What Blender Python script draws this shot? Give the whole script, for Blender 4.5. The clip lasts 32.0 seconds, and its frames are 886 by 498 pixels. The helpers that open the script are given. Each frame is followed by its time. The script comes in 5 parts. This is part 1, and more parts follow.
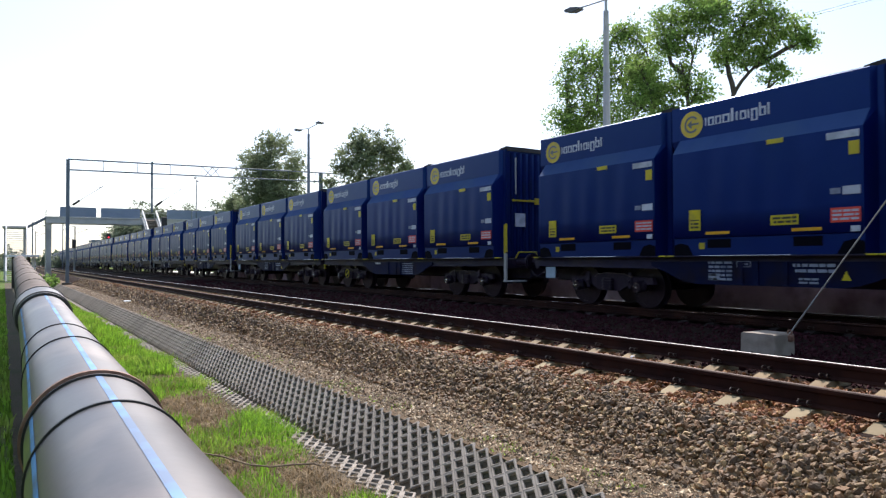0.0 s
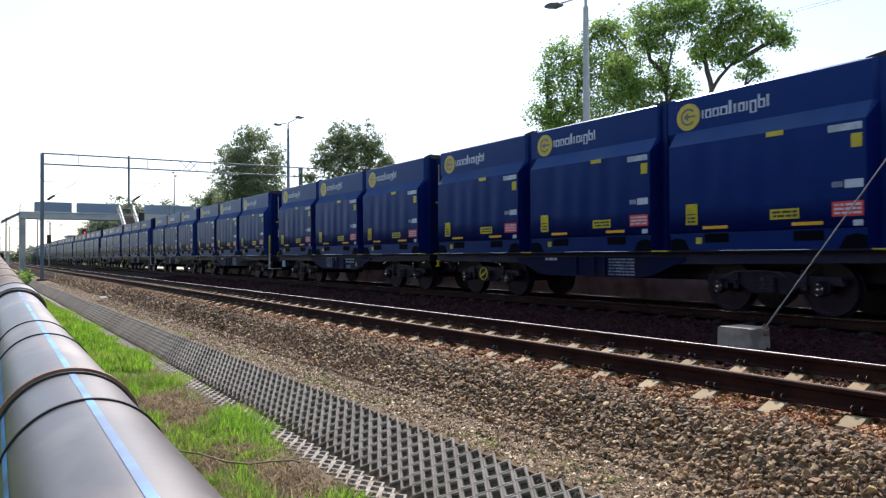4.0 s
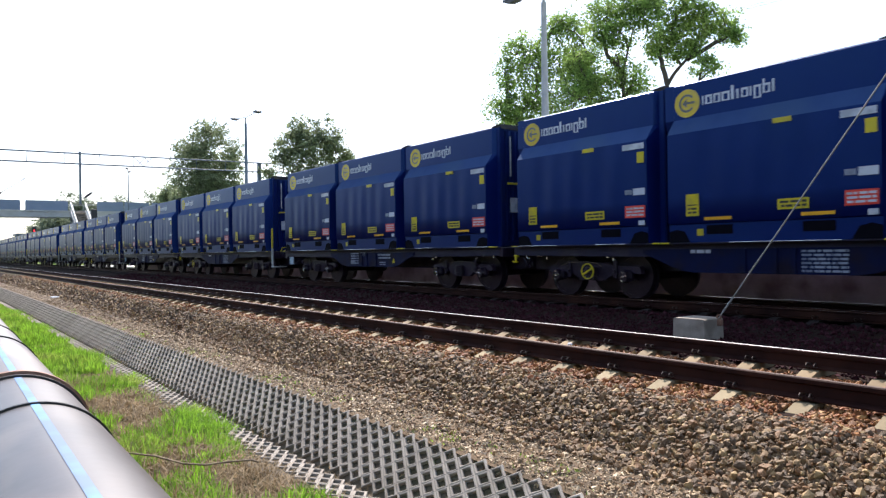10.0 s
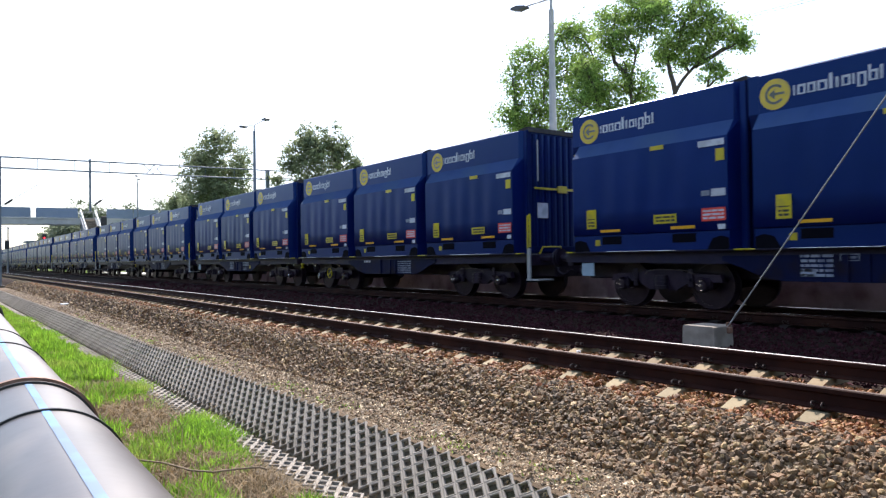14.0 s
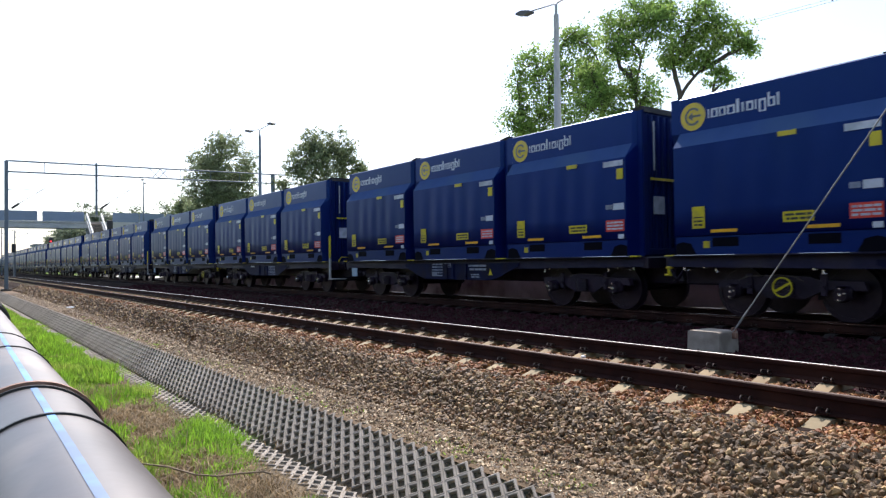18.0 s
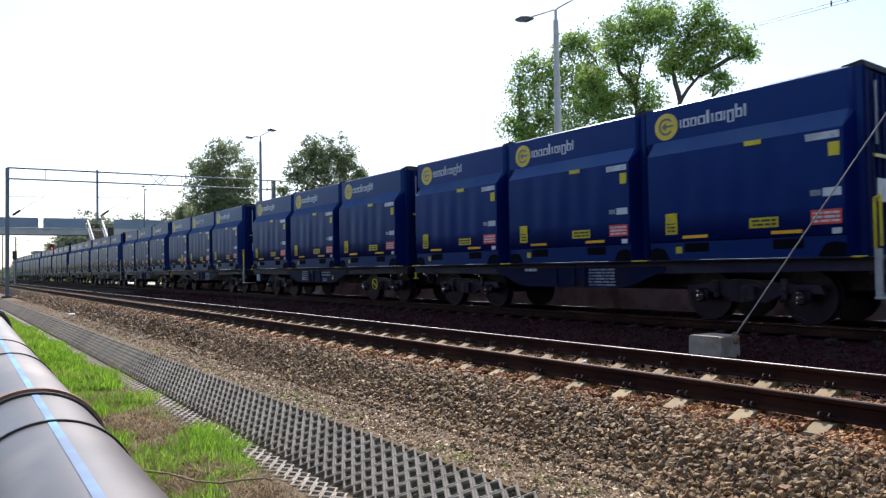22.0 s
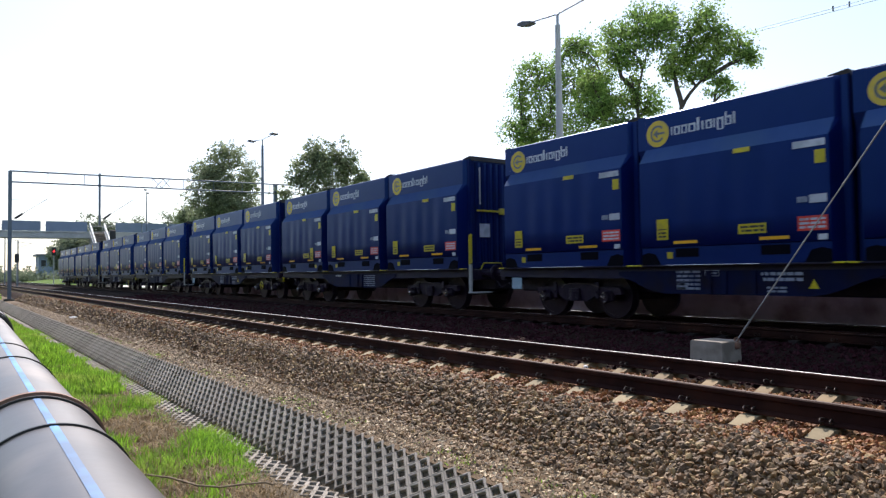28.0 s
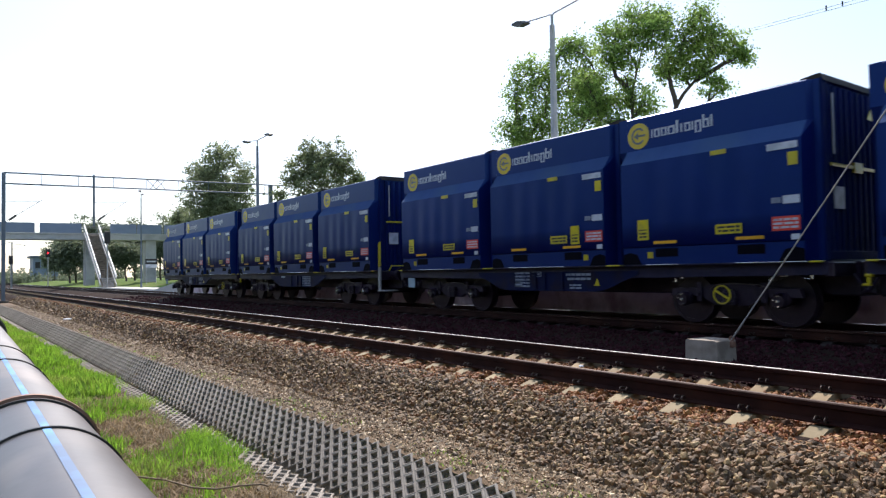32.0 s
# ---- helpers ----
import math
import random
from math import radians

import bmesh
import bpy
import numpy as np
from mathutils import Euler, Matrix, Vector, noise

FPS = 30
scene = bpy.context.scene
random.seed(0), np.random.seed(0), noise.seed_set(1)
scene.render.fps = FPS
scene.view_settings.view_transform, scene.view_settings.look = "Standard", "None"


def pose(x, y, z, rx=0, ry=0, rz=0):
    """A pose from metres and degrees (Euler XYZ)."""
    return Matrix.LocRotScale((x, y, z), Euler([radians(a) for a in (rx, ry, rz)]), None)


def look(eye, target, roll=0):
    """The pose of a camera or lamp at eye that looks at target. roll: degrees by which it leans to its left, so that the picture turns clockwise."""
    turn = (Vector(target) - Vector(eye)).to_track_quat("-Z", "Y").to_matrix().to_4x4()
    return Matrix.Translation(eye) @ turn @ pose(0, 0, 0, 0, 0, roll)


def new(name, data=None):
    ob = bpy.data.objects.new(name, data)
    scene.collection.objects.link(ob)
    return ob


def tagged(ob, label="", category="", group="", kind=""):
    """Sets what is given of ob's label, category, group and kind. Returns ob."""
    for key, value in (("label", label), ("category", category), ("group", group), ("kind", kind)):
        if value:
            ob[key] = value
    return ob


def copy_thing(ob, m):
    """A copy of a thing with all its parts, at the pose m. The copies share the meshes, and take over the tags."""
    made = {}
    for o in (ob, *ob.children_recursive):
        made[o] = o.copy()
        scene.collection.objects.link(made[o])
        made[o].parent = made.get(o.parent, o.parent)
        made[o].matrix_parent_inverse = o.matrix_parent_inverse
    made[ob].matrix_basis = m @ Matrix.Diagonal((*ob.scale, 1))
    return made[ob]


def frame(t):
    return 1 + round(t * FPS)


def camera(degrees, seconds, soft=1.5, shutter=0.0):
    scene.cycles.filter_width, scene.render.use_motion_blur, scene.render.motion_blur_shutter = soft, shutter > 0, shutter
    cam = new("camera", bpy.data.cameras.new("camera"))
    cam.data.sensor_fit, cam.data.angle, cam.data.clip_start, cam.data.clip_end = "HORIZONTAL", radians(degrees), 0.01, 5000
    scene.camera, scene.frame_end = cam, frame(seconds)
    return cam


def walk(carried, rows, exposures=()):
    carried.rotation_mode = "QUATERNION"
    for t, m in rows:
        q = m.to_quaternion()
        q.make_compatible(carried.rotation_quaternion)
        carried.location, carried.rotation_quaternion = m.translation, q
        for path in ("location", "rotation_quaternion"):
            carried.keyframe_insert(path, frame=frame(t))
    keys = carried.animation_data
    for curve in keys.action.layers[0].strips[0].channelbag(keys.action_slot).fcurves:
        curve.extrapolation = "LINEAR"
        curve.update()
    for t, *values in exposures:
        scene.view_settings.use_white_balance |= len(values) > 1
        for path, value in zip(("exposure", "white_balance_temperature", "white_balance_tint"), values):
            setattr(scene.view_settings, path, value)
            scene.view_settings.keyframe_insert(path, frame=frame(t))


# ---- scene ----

# ======== camera ========
# seconds, eye x y z, heading from +y towards +x, pitch up, roll (degrees)
PATH = [
    (0, -5.849, 0.019, 1.079, 32.495, 1.014, -0.168),
    (0.5, -5.849, 0.015, 1.082, 32.554, 0.934, -0.188),
    (1, -5.844, 0.020, 1.079, 32.678, 0.802, -0.168),
    (1.5, -5.823, 0.027, 1.075, 32.895, 0.649, -0.186),
    (2, -5.835, 0.023, 1.080, 33.298, 0.511, -0.173),
    (2.5, -5.839, 0.025, 1.079, 33.601, 0.479, -0.169),
    (3, -5.831, 0.023, 1.077, 33.770, 0.512, -0.284),
    (3.5, -5.834, 0.018, 1.082, 33.946, 0.555, -0.272),
    (5.5, -5.813, 0.018, 1.080, 34.549, 0.844, -0.212),
    (6, -5.814, 0.016, 1.080, 34.887, 0.935, -0.211),
    (6.5, -5.820, 0.015, 1.081, 35.211, 0.924, -0.304),
    (7, -5.809, 0.016, 1.080, 35.544, 0.770, -0.523),
    (7.5, -5.801, 0.022, 1.080, 35.932, 0.514, -0.615),
    (8, -5.798, 0.021, 1.080, 36.306, 0.289, -0.785),
    (8.5, -5.800, 0.018, 1.081, 36.649, 0.136, -0.681),
    (9, -5.798, 0.017, 1.081, 36.947, 0.094, -0.554),
    (9.5, -5.799, 0.015, 1.085, 37.176, 0.127, -0.679),
    (10, -5.797, 0.011, 1.085, 37.230, 0.156, -0.812),
    (10.5, -5.795, 0.017, 1.083, 37.255, 0.218, -0.888),
    (11, -5.797, 0.013, 1.085, 37.197, 0.264, -0.879),
    (11.5, -5.798, 0.016, 1.083, 37.100, 0.335, -0.908),
    (12, -5.799, 0.014, 1.084, 36.959, 0.391, -0.847),
    (12.5, -5.799, 0.019, 1.084, 36.837, 0.455, -0.838),
    (13, -5.800, 0.017, 1.085, 36.762, 0.534, -0.856),
    (13.5, -5.799, 0.018, 1.084, 36.678, 0.648, -0.824),
    (14, -5.804, 0.018, 1.086, 36.618, 0.750, -0.807),
    (14.5, -5.804, 0.015, 1.086, 36.566, 0.870, -0.876),
    (16.5, -5.798, 0.017, 1.089, 36.360, 0.980, -0.829),
    (17, -5.801, 0.012, 1.091, 36.258, 0.990, -0.817),
    (17.5, -5.800, 0.015, 1.091, 36.214, 1.032, -0.729),
    (18, -5.803, 0.010, 1.093, 36.220, 1.100, -0.696),
    (18.5, -5.805, 0.009, 1.094, 36.226, 1.210, -0.664),
    (19, -5.806, 0.009, 1.096, 36.170, 1.322, -0.647),
    (19.5, -5.804, 0.010, 1.095, 36.121, 1.392, -0.688),
    (20, -5.804, 0.010, 1.092, 36.080, 1.443, -0.756),
    (20.5, -5.804, 0.012, 1.094, 36.040, 1.443, -0.762),
    (21, -5.804, 0.009, 1.095, 36.056, 1.450, -0.841),
    (21.5, -5.804, 0.006, 1.096, 36.119, 1.468, -0.905),
    (22, -5.806, 0.009, 1.093, 36.171, 1.557, -0.889),
    (22.5, -5.807, 0.003, 1.096, 36.192, 1.668, -0.932),
    (23, -5.806, 0.001, 1.095, 36.195, 1.725, -0.996),
    (23.5, -5.808, 0.001, 1.098, 36.203, 1.720, -1.009),
    (24, -5.807, 0.000, 1.100, 36.202, 1.723, -1.033),
    (24.5, -5.807, 0.000, 1.098, 36.207, 1.750, -1.071),
    (25, -5.808, 0.002, 1.098, 36.205, 1.790, -1.017),
    (25.5, -5.807, 0.003, 1.097, 36.171, 1.835, -0.932),
    (27.5, -5.811, 0.003, 1.100, 36.075, 1.875, -0.721),
    (28, -5.810, -0.001, 1.100, 36.044, 1.886, -0.755),
    (28.5, -5.809, 0.003, 1.100, 36.053, 1.895, -0.827),
    (29, -5.807, 0.004, 1.100, 36.045, 1.857, -0.882),
    (29.5, -5.808, 0.005, 1.100, 36.092, 1.853, -0.853),
    (30, -5.808, 0.002, 1.100, 36.113, 1.849, -0.831),
    (30.5, -5.806, 0.004, 1.102, 36.165, 1.893, -0.892),
    (31, -5.800, 0.001, 1.100, 36.215, 1.911, -0.952),
    (31.5, -5.803, 0.000, 1.102, 36.328, 1.884, -0.931),
    (32, -5.800, -0.000, 1.101, 36.404, 1.896, -0.990),
]


def carried_pose(row):
    t, x, y, z, yaw, pitch, roll = row
    a, b = radians(yaw), radians(pitch)
    eye = Vector((x, y, z))
    return look(eye, eye + Vector((math.sin(a) * math.cos(b), math.cos(a) * math.cos(b), math.sin(b))), roll)


cam = camera(65.41, 32.0, soft=1.3, shutter=0.1)
walk(cam, [(row[0], carried_pose(row)) for row in PATH], exposures=[(0.0, 0.71, 6600, 17), (6.0, 0.78, 6600, 17), (9.0, 0.94, 6600, 17), (10.0, 1.05, 6600, 17), (13.0, 1.12, 6600, 17), (17.0, 0.95, 6600, 17), (20.0, 0.78, 6600, 17), (24.0, 0.72, 6600, 17), (32.0, 0.70, 6600, 17)])

# ======== light ========
SUN_TO = Vector((0.345, 0.575, 0.745)).normalized()
world = bpy.data.worlds.new("sky")
scene.world = world
world.use_nodes = True
wn = world.node_tree.nodes
sky = wn.new("ShaderNodeTexSky")
sky.sky_type = "NISHITA"
sky.sun_disc = False
sky.sun_elevation = math.asin(SUN_TO.z)
sky.sun_rotation = math.atan2(SUN_TO.x, SUN_TO.y)
sky.air_density, sky.dust_density, sky.ozone_density = 1.0, 1.0, 0.5
wn["Background"].inputs["Strength"].default_value = 0.102
haze = wn.new("ShaderNodeMix")
haze.data_type, haze.blend_type = "RGBA", "ADD"
haze.inputs["Factor"].default_value = 1.0
haze.inputs["B"].default_value = (1.2, 1.65, 2.0, 1)
world.node_tree.links.new(sky.outputs["Color"], haze.inputs["A"])
world.node_tree.links.new(haze.outputs["Result"], wn["Background"].inputs["Color"])
sun = new("sun", bpy.data.lights.new("sun", "SUN"))
sun.data.energy, sun.data.angle, sun.data.color = 4.1, radians(0.55), (1.0, 0.95, 0.86)
sun.matrix_world = look(SUN_TO * 60, (0, 0, 0))

# ======== materials ========


def surf(name, c1, c2, scale=6.0, rough=0.6, metal=0.0, bump=0.0, bump_scale=40.0, c3=None, big=0.4, rand=0.0,
         island=0.0, spec=0.5, trans=0.0, rough2=None, streak=None, tint=None):
    """Two-scale noise colour, optional stains c3, random per object or per island, bump."""
    m = bpy.data.materials.new(name)
    m.use_nodes = True
    nt = m.node_tree
    n, l = nt.nodes, nt.links
    bsdf = n["Principled BSDF"]
    tc = n.new("ShaderNodeTexCoord")
    src = tc.outputs["Object"]
    if streak:
        mp = n.new("ShaderNodeMapping")
        mp.inputs["Scale"].default_value = streak
        l.new(src, mp.inputs["Vector"])
        src = mp.outputs["Vector"]
    n1 = n.new("ShaderNodeTexNoise")
    n1.inputs["Scale"].default_value = scale
    n1.inputs["Detail"].default_value = 6
    l.new(src, n1.inputs["Vector"])
    ramp = n.new("ShaderNodeMapRange")
    ramp.inputs["From Min"].default_value, ramp.inputs["From Max"].default_value = 0.3, 0.7
    l.new(n1.outputs["Fac"], ramp.inputs["Value"])
    mix = n.new("ShaderNodeMix")
    mix.data_type = "RGBA"
    mix.inputs["A"].default_value, mix.inputs["B"].default_value = (*c1, 1), (*c2, 1)
    l.new(ramp.outputs["Result"], mix.inputs["Factor"])
    out = mix.outputs["Result"]
    if c3:
        n2 = n.new("ShaderNodeTexNoise")
        n2.inputs["Scale"].default_value = big
        n2.inputs["Detail"].default_value = 4
        l.new(src, n2.inputs["Vector"])
        r2 = n.new("ShaderNodeMapRange")
        r2.inputs["From Min"].default_value, r2.inputs["From Max"].default_value = 0.48, 0.66
        l.new(n2.outputs["Fac"], r2.inputs["Value"])
        mx = n.new("ShaderNodeMix")
        mx.data_type = "RGBA"
        mx.inputs["B"].default_value = (*c3, 1)
        l.new(out, mx.inputs["A"])
        l.new(r2.outputs["Result"], mx.inputs["Factor"])
        out = mx.outputs["Result"]
    if rand or island:
        if rand:
            info = n.new("ShaderNodeObjectInfo").outputs["Random"]
        else:
            info = n.new("ShaderNodeNewGeometry").outputs["Random Per Island"]
        amount = rand or island
        mr = n.new("ShaderNodeMapRange")
        mr.inputs["To Min"].default_value, mr.inputs["To Max"].default_value = 1 - amount, 1 + amount
        l.new(info, mr.inputs["Value"])
        hs = n.new("ShaderNodeHueSaturation")
        l.new(mr.outputs["Result"], hs.inputs["Value"])
        l.new(out, hs.inputs["Color"])
        out = hs.outputs["Color"]
    l.new(out, bsdf.inputs["Base Color"])
    bsdf.inputs["Roughness"].default_value = rough
    if rough2 is not None:
        rr = n.new("ShaderNodeMapRange")
        rr.inputs["To Min"].default_value, rr.inputs["To Max"].default_value = rough, rough2
        l.new(n1.outputs["Fac"], rr.inputs["Value"])
        l.new(rr.outputs["Result"], bsdf.inputs["Roughness"])
    bsdf.inputs["Metallic"].default_value = metal
    bsdf.inputs["Specular IOR Level"].default_value = spec
    if tint:
        bsdf.inputs["Specular Tint"].default_value = (*tint, 1)
    if bump:
        nb = n.new("ShaderNodeTexNoise")
        nb.inputs["Scale"].default_value = bump_scale
        nb.inputs["Detail"].default_value = 5
        l.new(tc.outputs["Object"], nb.inputs["Vector"])
        bp = n.new("ShaderNodeBump")
        bp.inputs["Strength"].default_value = 1.0
        bp.inputs["Distance"].default_value = bump
        l.new(nb.outputs["Fac"], bp.inputs["Height"])
        l.new(bp.outputs["Normal"], bsdf.inputs["Normal"])
    if trans:
        tr = n.new("ShaderNodeBsdfTranslucent")
        l.new(out, tr.inputs["Color"])
        ms = n.new("ShaderNodeMixShader")
        ms.inputs["Fac"].default_value = trans
        l.new(bsdf.outputs["BSDF"], ms.inputs[1])
        l.new(tr.outputs["BSDF"], ms.inputs[2])
        l.new(ms.outputs["Shader"], n["Material Output"].inputs["Surface"])
    return m


def glow(name, color, strength):
    m = bpy.data.materials.new(name)
    m.use_nodes = True
    b = m.node_tree.nodes["Principled BSDF"]
    b.inputs["Base Color"].default_value = (*color, 1)
    b.inputs["Emission Color"].default_value = (*color, 1)
    b.inputs["Emission Strength"].default_value = strength
    return m


def tri_stone(name, colors, scale=9.0, rough=0.68, bump=0.004, bump_scale=120.0, spec=0.5):
    """Stones: colour picked per island from a few tones, with grain."""
    m = bpy.data.materials.new(name)
    m.use_nodes = True
    nt = m.node_tree
    n, l = nt.nodes, nt.links
    b = n["Principled BSDF"]
    geo = n.new("ShaderNodeNewGeometry")
    ramp = n.new("ShaderNodeValToRGB")
    ramp.color_ramp.interpolation = "CONSTANT"
    els = ramp.color_ramp.elements
    while len(els) < len(colors):
        els.new(0.5)
    for i, c in enumerate(colors):
        els[i].position = i / len(colors)
        els[i].color = (*c, 1)
    l.new(geo.outputs["Random Per Island"], ramp.inputs["Fac"])
    tc = n.new("ShaderNodeTexCoord")
    nz = n.new("ShaderNodeTexNoise")
    nz.inputs["Scale"].default_value = scale * 6
    nz.inputs["Detail"].default_value = 4
    l.new(tc.outputs["Object"], nz.inputs["Vector"])
    mr = n.new("ShaderNodeMapRange")
    mr.inputs["To Min"].default_value, mr.inputs["To Max"].default_value = 0.55, 1.4
    l.new(nz.outputs["Fac"], mr.inputs["Value"])
    hs = n.new("ShaderNodeHueSaturation")
    l.new(ramp.outputs["Color"], hs.inputs["Color"])
    l.new(mr.outputs["Result"], hs.inputs["Value"])
    l.new(hs.outputs["Color"], b.inputs["Base Color"])
    b.inputs["Roughness"].default_value = rough
    b.inputs["Specular IOR Level"].default_value = spec
    bp = n.new("ShaderNodeBump")
    bp.inputs["Distance"].default_value = bump
    nb = n.new("ShaderNodeTexNoise")
    nb.inputs["Scale"].default_value = bump_scale
    l.new(tc.outputs["Object"], nb.inputs["Vector"])
    l.new(nb.outputs["Fac"], bp.inputs["Height"])
    l.new(bp.outputs["Normal"], b.inputs["Normal"])
    return m


BLUE = surf("container_blue", (0.0017, 0.0074, 0.096), (0.0022, 0.0093, 0.108), 3.0, 0.30, 0.2, 0.0012, 5.0, (0.0031, 0.0116, 0.102), 0.7, rand=0.10, rough2=0.40, spec=0.40, tint=(0.34, 0.74, 1.0))
# Lighter copy of the container blue: sky sheen painted into the sloping shoulders.
BLUE_SHEEN = surf("sheen_container_blue", (0.0230, 0.0570, 0.165), (0.0290, 0.0690, 0.190), 3.0, 0.80, 0.0, 0.0012, 5.0, (0.0360, 0.0760, 0.170), 0.7, rand=0.10, rough2=0.88, spec=0.14)
# Darker copy of the container blue for end walls turned from the sun.
BLUE_DARK = surf("end_blue_shaded", (0.0018, 0.0086, 0.064), (0.0022, 0.0106, 0.076), 5.0, 0.7, 0.0, spec=0.05, bump=0.002, bump_scale=30, c3=(0.0036, 0.012, 0.056), big=2.0, rand=0.1)
WAGON_BLUE = surf("wagon_blue", (0.0018, 0.0048, 0.034), (0.0026, 0.0068, 0.042), 4.0, 0.5, spec=0.10, bump=0.002, bump_scale=25, c3=(0.009, 0.007, 0.018), big=1.6, rand=0.15)
SILL = surf("sill_grimy_blue", (0.0105, 0.0092, 0.0340), (0.0170, 0.0150, 0.0480), 4.0, 0.45, spec=0.24, bump=0.002, bump_scale=25, c3=(0.032, 0.025, 0.042), big=1.3, rand=0.2)
SOOT = surf("bogie_black", (0.0090, 0.0052, 0.0150), (0.0175, 0.0108, 0.0265), 9.0, 0.38, 0.0, 0.003, 40, spec=0.28, c3=(0.032, 0.020, 0.034), big=3.0, rand=0.2)
WHEEL = surf("wheel_steel", (0.0100, 0.0062, 0.0130), (0.0220, 0.0140, 0.0250), 12.0, 0.28, 0.2, 0.002, 40, spec=0.40)
BRIGHT = surf("bright_steel", (0.75, 0.75, 0.75), (0.9, 0.9, 0.9), 20, 0.2, 1.0)
YELLOW = surf("label_yellow", (0.56, 0.46, 0.012), (0.50, 0.40, 0.010), 14, 0.28, c3=(0.40, 0.32, 0.03), big=4.0, rand=0.1)
LOGO_YELLOW = surf("logo_yellow", (0.60, 0.43, 0.03), (0.53, 0.38, 0.03), 10, 0.26, c3=(0.42, 0.33, 0.06), big=3.0, rand=0.08)
ORANGE = surf("strip_orange", (0.72, 0.36, 0.015), (0.64, 0.32, 0.012), 14, 0.30, rand=0.1)
RED = surf("label_red", (0.70, 0.060, 0.04), (0.62, 0.050, 0.035), 14, 0.30, rand=0.1)
WHITE = surf("label_white", (0.52, 0.55, 0.62), (0.46, 0.49, 0.56), 14, 0.32, c3=(0.34, 0.37, 0.43), big=5.0, rand=0.1)
LETTER_DIM = surf("faded_lettering", (0.20, 0.23, 0.30), (0.26, 0.29, 0.36), 14, 0.6, c3=(0.10, 0.12, 0.18), big=4.0, rand=0.15)
INK = surf("print_black", (0.02, 0.02, 0.02), (0.03, 0.03, 0.03), 10, 0.5)
# Near black for the shade inside fork pockets and foot recesses.
POCKET = surf("pocket_shade_black", (0.0015, 0.0018, 0.005), (0.003, 0.003, 0.007), 10, 0.7, spec=0.05)
TARP = surf("tarpaulin_dark", (0.018, 0.018, 0.022), (0.034, 0.032, 0.034), 8, 0.8, bump=0.006, bump_scale=16, c3=(0.05, 0.044, 0.04), big=2.0, spec=0.15)
RAIL = surf("rail_rust", (0.016, 0.0052, 0.0044), (0.030, 0.0100, 0.0075), 5.0, 0.7, 0.0, 0.002, 60, spec=0.12, c3=(0.045, 0.016, 0.010), big=1.2)
RAIL_TOP = surf("rail_top_polished", (0.42, 0.41, 0.41), (0.55, 0.54, 0.54), 3.0, 0.36, 1.0, streak=(20, 0.6, 1))
RAIL_CROWN = surf("rail_crown_mirror_bright", (0.85, 0.85, 0.85), (0.95, 0.95, 0.95), 3.0, 0.16, 1.0, streak=(20, 0.6, 1))
RAIL_TOP_DULL = surf("rail_top_dull", (0.07, 0.042, 0.032), (0.11, 0.07, 0.055), 4.0, 0.6, 0.2, streak=(20, 0.6, 1))
SLEEPER = surf("sleeper_concrete", (0.215, 0.163, 0.088), (0.290, 0.230, 0.134), 6.0, 0.85, bump=0.003, bump_scale=50, c3=(0.20, 0.120, 0.055), big=2.0, rand=0.18)
MARK_GREY = surf("mark_grey_blue", (0.10, 0.105, 0.085), (0.13, 0.13, 0.10), 8, 0.5)
PALE_BLUE = surf("plate_pale_blue", (0.24, 0.34, 0.42), (0.30, 0.40, 0.48), 8, 0.5)
# Shaded copy of the sleeper colour: the train's shadow on the far track.
SLEEPER_SHADED = surf("sleeper_shaded_concrete", (0.016, 0.010, 0.009), (0.03, 0.019, 0.017), 6.0, 0.85, bump=0.003, bump_scale=50, rand=0.2)
CONCRETE_DARK = surf("dark_concrete", (0.045, 0.04, 0.033), (0.08, 0.07, 0.06), 6.0, 0.9, bump=0.004, bump_scale=30, rand=0.2)
CLIP = surf("clip_steel", (0.06, 0.045, 0.038), (0.11, 0.085, 0.07), 12, 0.3, 0.7, rand=0.2)
CONCRETE = surf("block_concrete", (0.28, 0.238, 0.195), (0.36, 0.31, 0.258), 5.0, 0.85, bump=0.004, bump_scale=35, c3=(0.20, 0.165, 0.132), big=3.0)
CONCRETE_LIGHT = surf("bridge_concrete", (0.42, 0.42, 0.42), (0.5, 0.5, 0.5), 1.5, 0.85, bump=0.004, bump_scale=20, c3=(0.33, 0.33, 0.33), big=0.5)
PLATFORM_WALL = surf("platform_wall_concrete", (0.56, 0.44, 0.49), (0.74, 0.62, 0.66), 2.0, 0.9, bump=0.006, bump_scale=18, c3=(0.36, 0.25, 0.27), big=1.4)
PLATFORM_TOP = surf("platform_paving", (0.55, 0.53, 0.5), (0.62, 0.6, 0.57), 2.0, 0.85, bump=0.003, bump_scale=30)
HONEY = surf("honeycomb_concrete", (0.255, 0.225, 0.190), (0.345, 0.308, 0.265), 5.0, 0.9, bump=0.004, bump_scale=60, c3=(0.195, 0.172, 0.14), big=1.6, rand=0.12)
PIPE = surf("black_polyethylene", (0.052, 0.045, 0.044), (0.094, 0.081, 0.076), 1.7, 0.27, bump=0.004, bump_scale=3.2, c3=(0.175, 0.142, 0.124), big=1.3, spec=1.0, rough2=0.52, streak=(1, 0.5, 1))
PIPE_DUSTY = surf("dusty_weathered_polyethylene", (0.105, 0.083, 0.070), (0.165, 0.135, 0.115), 2.0, 0.75, bump=0.002, bump_scale=4, c3=(0.20, 0.165, 0.14), big=0.7, spec=0.25)
